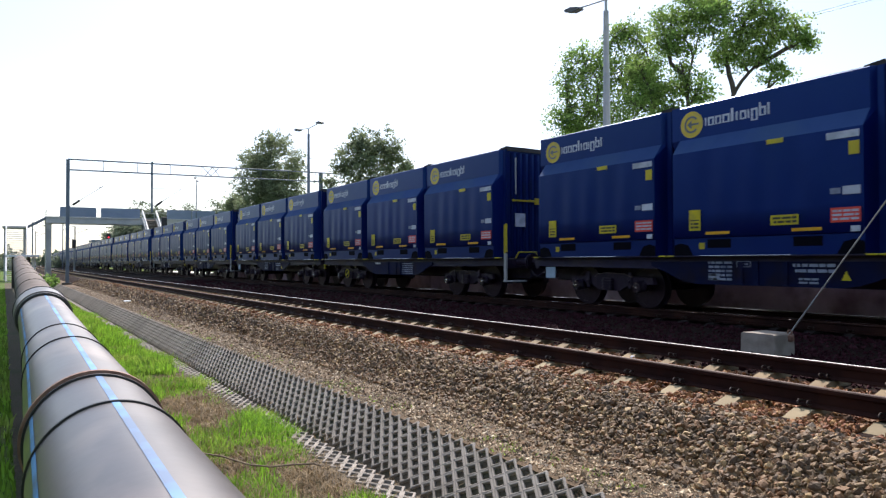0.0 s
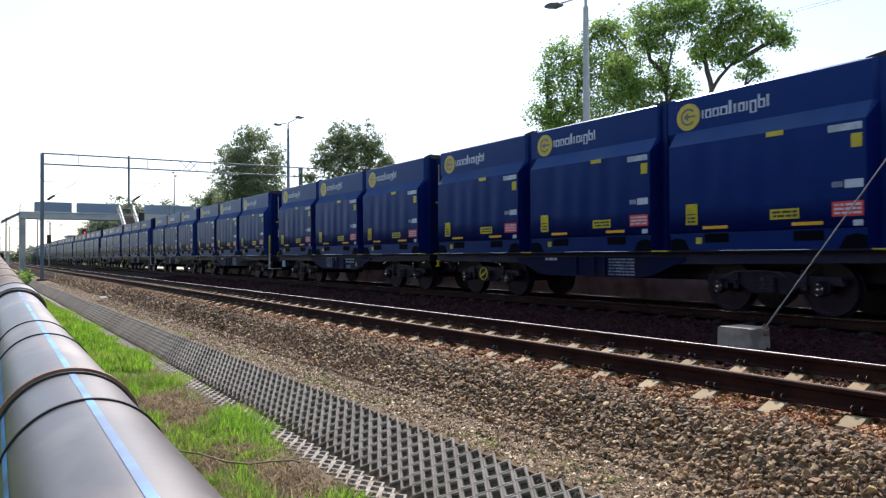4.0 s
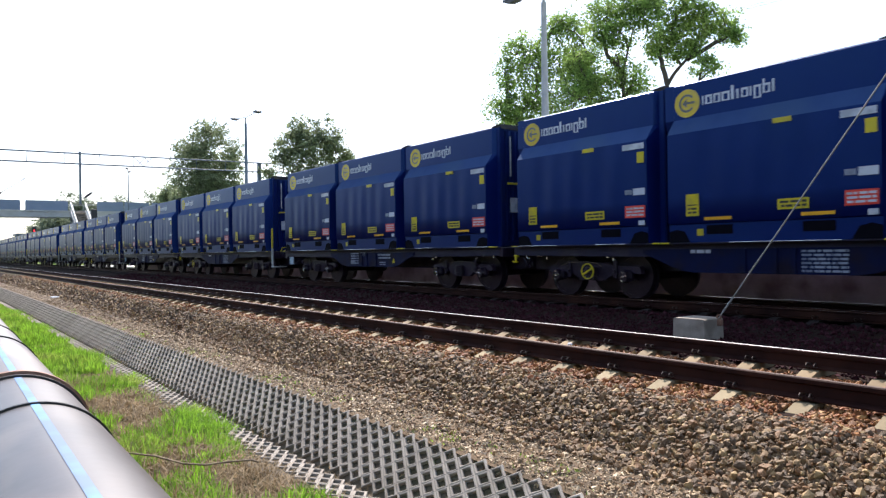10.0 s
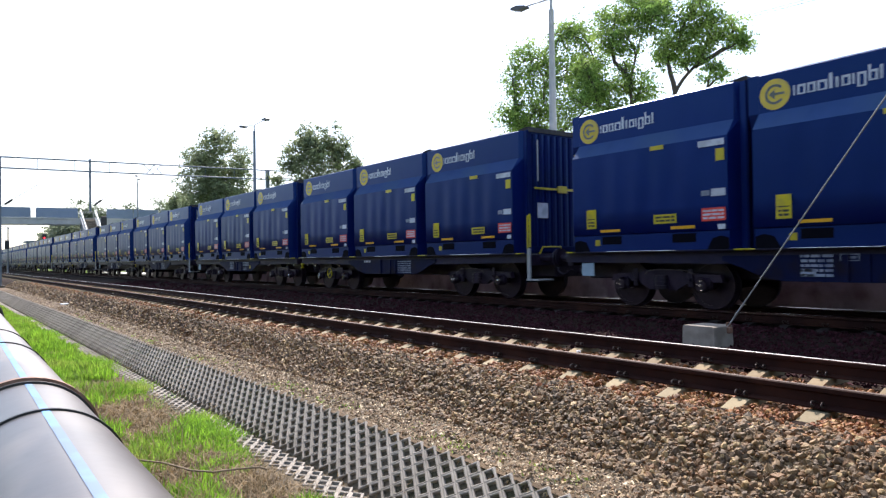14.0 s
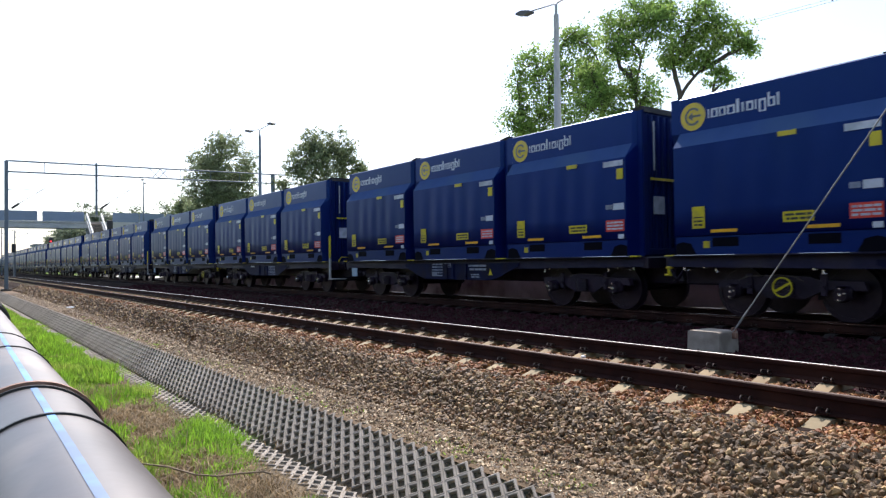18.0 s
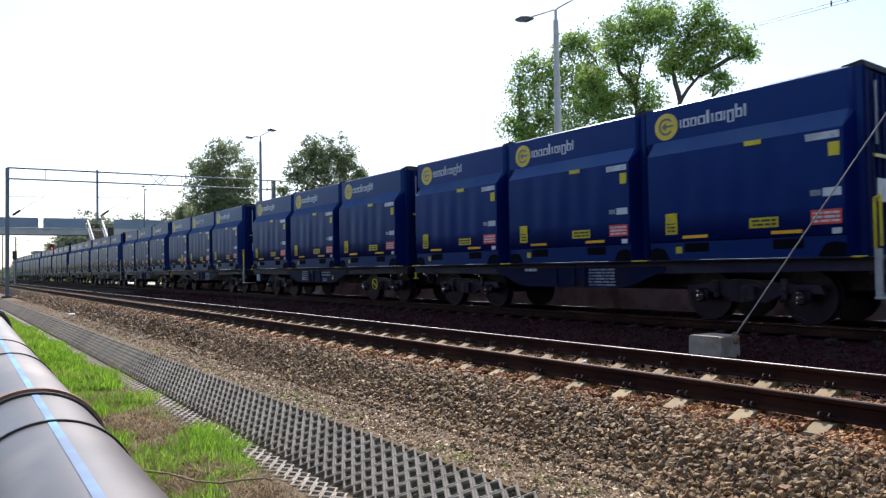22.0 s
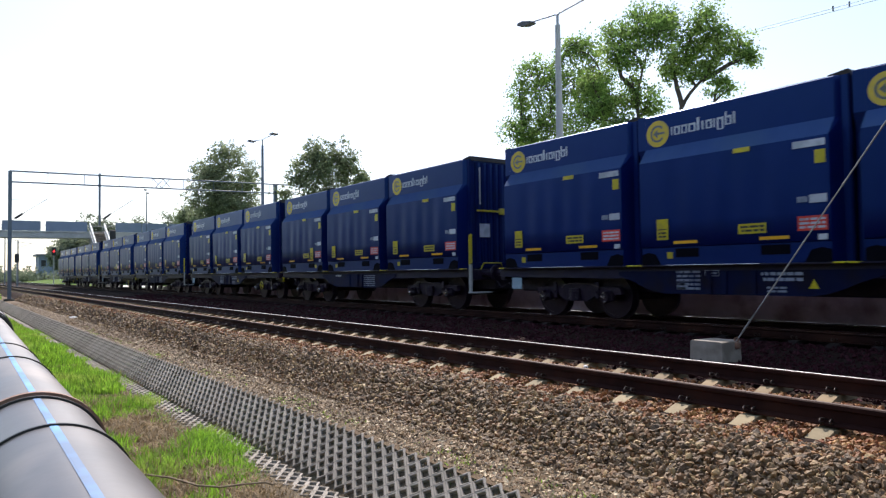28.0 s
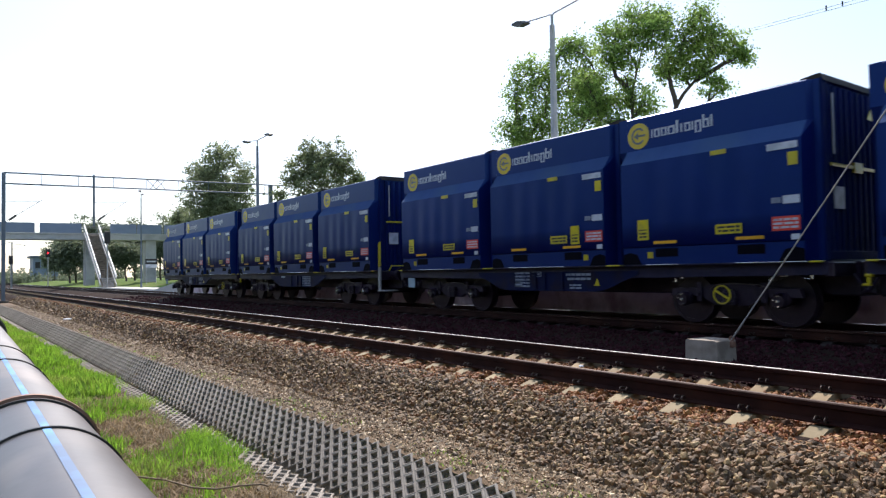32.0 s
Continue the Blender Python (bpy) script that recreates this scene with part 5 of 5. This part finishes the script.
stones("ballast_shoulder_behind", 6500, -0.76, -0.05, -9, 0.6, 0.026, STONES_RUST, 12, 0.022, 1.0, "rust-stained stones beside the near rail", True)
stones("ballast_between_rails_behind", 4500, 0.05, 1.46, -9, 0.6, 0.030, STONES_RUST, 13, 0.020, 1.0, "rust-stained stones between the rails", True)
stones("ballast_between_tracks_behind", 6000, 1.6, 5.7, -9, 1.5, 0.034, STONES_SHADED, 14, 0.03, 1.0, "stones between the tracks, darkened for the train's shade")


def chips(name, n, x0, x1, y0, y1, seed, small, large, power, label):
    """Thin flat-lying chips of gravel, mostly small."""
    pts, rng = spread(n, x0, x1, y0, y1, seed, 0.006, power)
    heaps(name, pts, small + (large - small) * rng.uniform(0, 1, n) ** 2.2, PEBBLES, seed, OCT_V, OCT_F, label, 0.3)


chips("path_gravel", 66000, -2.26, -1.05, 0.6, 15, 9, 0.0070, 0.027, 1.5, "pale fine gravel scattered on the path")
chips("path_gravel_far", 15000, -2.26, -1.3, 15, 50, 19, 0.012, 0.028, 1.3, "pale fine gravel along the path")
chips("path_gravel_behind", 9000, -2.26, -1.2, -9, 0.6, 20, 0.009, 0.026, 1.0, "pale fine gravel scattered on the path")
stones("path_stones", 7500, -2.1, -1.25, 0.6, 30, 0.022, STONES_GREY, 10, 0.010, 1.5, "loose larger stones strewn on the gravel path")

# ======== grass ========


def blades(name, pts, height, mat, seed, label, lean=0.5, width=0.006):
    rng = np.random.default_rng(seed)
    n = len(pts)
    h = height * rng.uniform(0.45, 1.25, n)
    a = rng.uniform(0, 2 * np.pi, n)
    l = rng.uniform(0.05, lean, n) * h
    out = np.stack([np.cos(a), np.sin(a), np.zeros(n)], 1)
    b = a + rng.uniform(0.6, 2.5, n)
    side = np.stack([np.cos(b), np.sin(b), np.zeros(n)], 1) * (width * rng.uniform(0.6, 1.5, n))[:, None]
    up = np.array([0, 0, 1.0])
    v = np.stack([pts - side, pts + side, pts + out * (l * 0.35)[:, None] + up * (h * 0.6)[:, None] + side * 0.8, pts + out * (l * 0.35)[:, None] + up * (h * 0.6)[:, None] - side * 0.8,
                  pts + out * l[:, None] + up * h[:, None]], 1).reshape(-1, 3)
    o = (np.arange(n) * 5)[:, None]
    tri = np.concatenate([o + np.array([[0, 1, 2]]), o + np.array([[0, 2, 3]]), o + np.array([[3, 2, 4]])], 0)
    return tagged(new(name, soup(name, v, tri, mat)), label, "grass", kind="stuff")


def patchy(n, x0, x1, y0, y1, seed, want, power=1.6):
    """Places where a slow noise lies above (want > 0) or below the given level."""
    rng = np.random.default_rng(seed)
    x = rng.uniform(x0, x1, n)
    y = y0 + (y1 - y0) * rng.uniform(0, 1, n) ** power
    f = np.sin(x * 2.3 + 1.1 * np.sin(y * 0.9)) + np.sin(y * 1.7 + 0.8 * np.sin(x * 3.1)) + 0.6 * np.sin(x * 5.1 - y * 3.7) + rng.normal(0, 0.5, n)
    keep = f > want if want > -5 else f < want + 10
    x, y = x[keep], y[keep]
    return np.stack([x, y, np.interp(x, PX, PZ)], 1)


def tufts(n, per, x0, x1, y0, y1, seed, want, power=1.6, wide=0.05):
    """Clumps of blades round patchy centres."""
    c = patchy(n, x0, x1, y0, y1, seed, want, power)
    rng = np.random.default_rng(seed + 100)
    p = np.repeat(c, per, 0)
    off = rng.normal(0, wide, (len(p), 2)) * np.repeat(rng.uniform(0.5, 1.5, len(c)), per)[:, None]
    p[:, 0] += off[:, 0]
    p[:, 1] += off[:, 1]
    p = p[(p[:, 0] > x0 - 0.15) & (p[:, 0] < x1 + 0.1)]
    p[:, 2] = np.interp(p[:, 0], PX, PZ)
    return p


blades("grass", tufts(5200, 17, -4.7, -3.02, 0.8, 14, 21, -0.3), 0.10, GRASS, 21, "bright green grass between the pipe and the ditch", lean=0.8)
blades("tall_grass", tufts(1100, 24, -4.6, -3.2, 1.6, 17, 27, 0.3), 0.18, GRASS, 27, "taller tufts of fresh green grass", lean=0.75)
blades("verge_grass", tufts(1700, 12, -5.2, -4.3, 0.8, 14, 28, 0.5), 0.085, GRASS, 28, "sparse short grass beside the pipe", lean=1.0)
blades("grass_far", patchy(70000, -5.1, -3.05, 13, 60, 22, -1.2, 1.4), 0.20, GRASS, 22, "bright green grass strip along the ditch", width=0.012)
blades("field_grass", patchy(46000, -9.5, -5.75, 2.5, 60, 23, -2.5, 1.2), 0.14, GRASS, 23, "green grass beyond the pipe", width=0.014)
blades("dry_grass", patchy(70000, -5.1, -2.95, 0.8, 18, 24, -9.0, 2.0), 0.085, STRAW, 24, "withered straw-coloured grass patches", lean=2.4)
blades("dead_stems", tufts(900, 10, -4.7, -3.5, 3.5, 12, 31, 0.9, 1.2, 0.07), 0.22, STRAW, 31, "brown dead stems standing in the grass", lean=1.4, width=0.004)
blades("grass_behind", tufts(2400, 15, -4.75, -3.02, -9, 0.8, 62, -0.55, 1.0), 0.13, GRASS, 62, "bright green grass between the pipe and the ditch", lean=0.8)
blades("dry_grass_behind", patchy(26000, -5.1, -2.95, -9, 0.8, 64, -9.0, 1.0), 0.085, STRAW, 64, "withered straw-coloured grass patches", lean=2.4)
blades("field_grass_near", patchy(20000, -9.5, -5.9, -9, 2.6, 63, -2.5, 1.0), 0.13, GRASS, 63, "green grass beyond the pipe", width=0.012)
blades("field_grass_wide", patchy(34000, -22, -9.3, -12, 60, 65, -0.2, 1.2), 0.15, GRASS, 65, "scattered green grass further into the field", width=0.016)
blades("ditch_weeds", tufts(420, 8, -2.95, -2.60, 2, 20, 25, -0.2, 1.5, 0.06), 0.12, STRAW, 25, "dry weeds in the bottom of the ditch", lean=1.6, width=0.004)
blades("ditch_grass", tufts(900, 15, -3.38, -3.0, 1.6, 18, 29, 0.1, 1.5), 0.12, GRASS, 29, "green tufts growing through the ditch lining", lean=0.9)
blades("edge_grass", tufts(2600, 13, -3.2, -2.74, 8.0, 34, 33, 0.1, 1.1), 0.15, GRASS, 33, "green grass creeping over the foot of the lining", lean=0.9)
blades("path_weeds", tufts(620, 9, -2.32, -1.9, 2, 26, 26, 0.9, 1.4, 0.04), 0.05, GRASS, 26, "small weeds along the top of the lining", lean=0.9)
blades("path_straw", tufts(300, 8, -2.32, -1.7, 2, 26, 33, 0.7, 1.4, 0.05), 0.05, STRAW, 33, "dry weeds along the top of the lining", lean=1.6, width=0.004)

pts = patchy(9000, -5.3, -2.95, 1.6, 14, 61, -9.4, 1.9)
pts[:, 2] += 0.012
heaps("soil_crumbs", pts, np.random.default_rng(61).uniform(0.006, 0.022, len(pts)), PEBBLES, 61, OCT_V, OCT_F, "small clods and pebbles on the bare soil", 0.3)

# ======== trees ========


def limb(s, a, b, r0, r1, rnd, bow=0.12, n=6, steps=4):
    """A crooked tapered limb from a to b."""
    d = b - a
    off = Vector((rnd.uniform(-1, 1), rnd.uniform(-1, 1), rnd.uniform(-0.3, 1.0))) * d.length * bow
    p = Vector(a)
    pts = [p]
    for i in range(1, steps + 1):
        u = i / steps
        q = a + d * u + off * (4 * u * (1 - u)) + Vector((rnd.uniform(-1, 1), rnd.uniform(-1, 1), rnd.uniform(-1, 1))) * (d.length * 0.02 if i < steps else 0)
        s.cyl(p, q, r0 + (r1 - r0) * (i - 1) / steps, r0 + (r1 - r0) * u, n=n, caps=False)
        p = q
        pts.append(q)
    return pts


def tree(x, y, z, trunk, lobes, clumps, per, leaf, mat, seed, label, thick=0.17, spread_r=0.3, stems=()):
    """Trunk, limbs to each lobe of the crown, twigs to clumps of leaves."""
    rnd = random.Random(seed)
    rng = np.random.default_rng(seed)
    t = thing("tree", label, "tree", "trees beyond the platform", at=Matrix.Translation((x, y, z)))
    s = Shape()
    top = Vector((rnd.uniform(-0.3, 0.3), rnd.uniform(-0.3, 0.3), trunk))
    limb(s, Vector((0, 0, 0)), top, thick, thick * 0.7, rnd, 0.03, 9)
    nodes = [top]
    for stem in stems:
        pts = [Vector(q) for q in stem]
        for i, (a, b) in enumerate(zip(pts, pts[1:])):
            nodes += limb(s, a, b, thick * (0.46 - 0.10 * i), thick * (0.46 - 0.10 * (i + 1)), rnd, 0.09, 8, 4)[1:]
    for cx, cy, cz, r in sorted(lobes, key=lambda q: q[2]):
        c = Vector((cx, cy, cz))
        low = [q for q in nodes if q.z < cz - 0.4] or [top]
        base = min(low, key=lambda q: (q - c).length + 0.25 * (q - top).length)
        far = (base - top).length
        nodes += limb(s, base, c, thick * max(0.2, 0.46 - 0.06 * far), thick * 0.12, rnd, 0.16, 7, 5)[2:]
    w = np.array([r ** 1.8 for _, _, _, r in lobes])
    pick = rng.choice(len(lobes), clumps, p=w / w.sum())
    u = rng.normal(size=(clumps, 3))
    u /= np.linalg.norm(u, axis=1)[:, None]
    lob = np.array(lobes)[pick]
    ctr = lob[:, :3] + u * (lob[:, 3] * rng.uniform(0.35, 1.0, clumps) ** 0.6)[:, None]
    ctr += rng.normal(0, 0.14, (clumps, 3)) * lob[:, 3:]
    other = np.array(lobes)[rng.integers(0, len(lobes), clumps)]
    near = (np.linalg.norm(other[:, :3] - lob[:, :3], axis=1) < 2.7 * (other[:, 3] + lob[:, 3]) / 2) & (rng.uniform(0, 1, clumps) < 0.7)
    ctr[near] = (ctr[near] + other[near, :3] + rng.normal(0, 0.3, (near.sum(), 3)) * other[near, 3:]) / 2
    for c in ctr[: min(clumps, 240)]:
        c = Vector(c)
        base = min(nodes, key=lambda q: (q - c).length)
        limb(s, base, c, thick * 0.11, thick * 0.045, rnd, 0.1, 5, 2)
    part("trunk", s, BARK, t, "dark bark trunk and limbs")
    n = clumps * per
    size = np.repeat(rng.uniform(0.6, 1.3, clumps), per)[:, None]
    pos = np.repeat(ctr, per, 0) + rng.normal(0, spread_r, (n, 3)) * np.array([1, 1, 0.65]) * size
    card = np.array([(-0.5, 0, 0), (0, -0.34, 0.08), (0.5, 0, 0), (0, 0.34, 0.08)])
    v = (np.einsum("nij,vj->nvi", turns(n, rng), card) * (leaf * rng.uniform(0.55, 1.3, (n, 1, 1))) + pos[:, None, :]).reshape(-1, 3)
    part("crown", soup("crown", v, np.arange(n * 4).reshape(-1, 4), mat), None, t, "leafy crown with gaps of sky")
    return t


tree(20.16, 18.2, 0.45, 5.0, [(-0.76, 1.08, 11.61, 0.87), (-1.0, 2.31, 11.41, 0.7), (-1.49, 2.13, 10.35, 0.58), (-0.87, 0.2, 10.94, 0.79), (0.75, -1.07, 11.38, 0.72), (0.8, -0.09, 10.44, 0.85), (-0.49, -0.17, 9.6, 0.6), (0.0, 0.2, 9.2, 0.4), (-1.9, 2.6, 8.3, 0.62), (-2.2, 3.0, 9.2, 0.55), (-1.5, 2.05, 7.4, 0.6), (-2.3, 3.1, 7.6, 0.55), (1.04, -1.48, 10.4, 0.75), (1.51, -2.16, 10.07, 0.58), (1.68, -2.4, 9.64, 0.42), (-0.41, 1.28, 8.08, 0.7), (-1.11, 1.59, 9.32, 0.6), (1.01, -1.44, 8.47, 0.51), (1.25, -1.78, 8.31, 0.3), (0.84, -1.2, 9.3, 0.54), (0.38, 0.51, 11.82, 0.6), (-1.38, 1.1, 10.12, 0.63), (0.35, -0.5, 9.16, 0.58), (-1.19, 1.7, 8.27, 0.48)], 850, 30, 0.130, LEAF, 31, "tall leafy tree with an open sunlit crown behind the platform", spread_r=0.19, thick=0.24,
     stems=[((-0.2, 0.3, 3.0), (-0.85, 1.15, 6.6), (-0.95, 1.3, 8.2), (-0.75, 1.0, 9.8), (-0.6, 0.8, 11.0)), ((-0.93, 1.27, 8.0), (-1.3, 1.9, 9.3), (-1.2, 2.0, 10.6)), ((0.0, 0.0, 4.0), (0.1, -0.15, 7.6), (0.65, -0.85, 8.8), (1.05, -1.45, 9.9)), ((0.15, -0.2, 7.7), (-0.05, 0.1, 9.2), (0.5, -0.4, 10.6)), ((0.65, -0.85, 8.8), (1.5, -2.0, 9.5))])
tree(19.3, 24.3, 0.45, 5.2, [(-0.96, 0.99, 10.67, 0.8), (-1.43, 1.48, 9.78, 0.6), (0.05, 0.67, 10.88, 0.8), (0.24, -0.25, 11.63, 0.6), (0.7, -0.72, 12.11, 0.47), (0.6, -1.34, 11.29, 0.8), (1.0, -0.02, 10.14, 1.0), (-0.76, -0.08, 9.55, 0.93), (1.11, -1.15, 9.56, 0.93), (1.54, -1.6, 8.86, 0.8), (-1.35, 1.39, 8.83, 0.67), (-1.73, 1.79, 7.79, 0.67), (-0.26, 0.27, 8.21, 1.06), (1.09, -1.13, 8.11, 0.93), (-0.91, 0.94, 7.46, 0.93), (1.39, -1.44, 10.32, 0.67), (0.18, -0.18, 6.86, 1.2), (-1.19, 1.23, 6.68, 1.06)], 800, 30, 0.130, LEAF, 32, "bushy green tree beside the taller one", spread_r=0.19, thick=0.22)
rd = random.Random(90)
dome, taken = [], []
while len(dome) < 52:
    q = [rd.uniform(-1, 1) for _ in range(3)]
    if q[0] ** 2 + q[1] ** 2 + (q[2] * (1.0 if q[2] > 0 else 0.6)) ** 2 < 0.95 and all((Vector(q) - Vector(o)).length > 0.28 for o in taken):
        taken.append(q)
        dome.append((q[0] * 3.9, q[1] * 3.9, 10.0 + q[2] * (5.3 if q[2] > 0 else 4.6), rd.uniform(1.2, 1.5)))
tree(21.3, 80.8, 0.45, 6.0, dome, 4300, 9, 0.24, LEAF_DARK, 33, "round dark green tree far along the platform", spread_r=0.15)
tree(21.6, 54.8, 0.45, 5.0, [(-0.97, 0.48, 11.47, 1.05), (0.87, -0.43, 11.5, 1.05), (0.11, 0.62, 10.79, 1.4), (-1.79, 0.89, 10.08, 1.05), (1.47, -0.74, 10.35, 1.17), (-0.65, -0.35, 9.17, 1.63), (-2.4, 1.2, 8.92, 0.82), (1.87, -0.94, 9.3, 1.05), (2.8, -1.4, 9.08, 0.58), (-1.4, 0.7, 8.24, 1.17), (0.83, -0.42, 8.25, 1.17), (-3.41, 1.71, 7.65, 0.58), (-0.4, 0.2, 6.62, 1.63)], 640, 22, 0.22, LEAF_DARK, 34, "dark green tree with gaps in its crown", spread_r=0.22)
tree(21.0, 96.0, 0.45, 5.0, [(0.01, 0.01, 8.74, 1.68), (-0.67, 0.27, 7.74, 1.37), (1.2, -0.26, 7.77, 1.52)], 70, 35, 0.36, LEAF_DARK, 35, "small dark tree near the footbridge", spread_r=0.42)
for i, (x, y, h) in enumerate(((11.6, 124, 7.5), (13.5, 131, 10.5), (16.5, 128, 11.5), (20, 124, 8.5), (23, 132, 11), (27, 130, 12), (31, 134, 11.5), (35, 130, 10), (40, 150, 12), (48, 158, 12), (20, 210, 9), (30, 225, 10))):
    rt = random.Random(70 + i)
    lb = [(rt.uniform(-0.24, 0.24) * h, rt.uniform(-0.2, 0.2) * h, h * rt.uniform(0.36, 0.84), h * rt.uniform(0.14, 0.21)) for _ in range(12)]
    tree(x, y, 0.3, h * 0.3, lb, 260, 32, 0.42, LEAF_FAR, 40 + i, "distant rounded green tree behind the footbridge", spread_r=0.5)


def bushes(name, spots, seed, mat, leaf, per, label):
    rng = np.random.default_rng(seed)
    allv = []
    for x, y, z, r, h in spots:
        u = rng.normal(size=(per, 3))
        u /= np.linalg.norm(u, axis=1)[:, None]
        u[:, 2] = np.abs(u[:, 2])
        c = u * rng.uniform(0.5, 1.0, (per, 1)) * np.array([r, r, h]) * (1 + 0.25 * np.sin(u[:, :1] * 9 + x)) + np.array([x, y, z])
        card = np.array([(-0.5, 0, 0), (0, -0.35, 0.05), (0.5, 0, 0), (0, 0.35, 0.05)]) * leaf
        allv.append((np.einsum("nij,vj->nvi", turns(per, rng), card) * rng.uniform(0.5, 1.3, (per, 1, 1)) + c[:, None, :]).reshape(-1, 3))
    v = np.concatenate(allv)
    return tagged(new(name, soup(name, v, np.arange(len(v)).reshape(-1, 4), mat)), label, "bushes", kind="stuff")


rb = random.Random(8)
bushes("hedge", [(15.6 + rb.uniform(-0.8, 1.5), 25 + i * 1.9, 0.4, rb.uniform(1.2, 1.9), rb.uniform(2.2, 4.2)) for i in range(20)], 51, LEAF, 0.22, 420, "uneven green bushes behind the platform")
bushes("near_hedge", [(15.6 + rb.uniform(-0.4, 0.6), 4 + i * 1.25, 0.4, rb.uniform(1.0, 1.4), rb.uniform(1.9, 2.8)) for i in range(17)], 55, HEDGE_LEAF, 0.19, 3700, "dense clipped green hedge seen between the wagons")
bushes("tall_shrubs", [(17.4 + rb.uniform(-0.6, 1.0), 4 + i * 1.5, 0.4, rb.uniform(1.0, 1.5), rb.uniform(3.2, 4.7)) for i in range(14)], 56, HEDGE_LEAF, 0.17, 3200, "tall loose shrubs behind the hedge")
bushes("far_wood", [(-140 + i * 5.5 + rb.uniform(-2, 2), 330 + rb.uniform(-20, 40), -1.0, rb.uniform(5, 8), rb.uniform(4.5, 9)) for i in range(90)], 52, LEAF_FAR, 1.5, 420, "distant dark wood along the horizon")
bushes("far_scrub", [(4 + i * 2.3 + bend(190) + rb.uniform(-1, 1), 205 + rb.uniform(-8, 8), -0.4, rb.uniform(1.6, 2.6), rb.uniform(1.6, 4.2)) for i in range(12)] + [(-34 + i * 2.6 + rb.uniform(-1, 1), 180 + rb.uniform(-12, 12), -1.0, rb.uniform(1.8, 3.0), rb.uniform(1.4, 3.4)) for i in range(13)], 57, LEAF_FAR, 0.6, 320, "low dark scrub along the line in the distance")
bushes("lineside_bushes", [(-2.9 + rb.uniform(-0.4, 0.4), 62 + i * 1.3, -0.9, rb.uniform(0.5, 0.9), rb.uniform(0.5, 1.1)) for i in range(7)], 53, LEAF, 0.3, 130, "low green scrub beside the ditch far off")
# Unseen wood, added left of the view to darken the train's reflections.
bushes("unseen_wood", [(-27 + rb.uniform(-4, 4), -70 + i * 2.6, -1.0, rb.uniform(3.0, 4.2), rb.uniform(8, 12)) for i in range(90)], 54, WOOD_LEAF, 1.5, 260, "unseen dark wood added to dim the train's reflections")

motions()
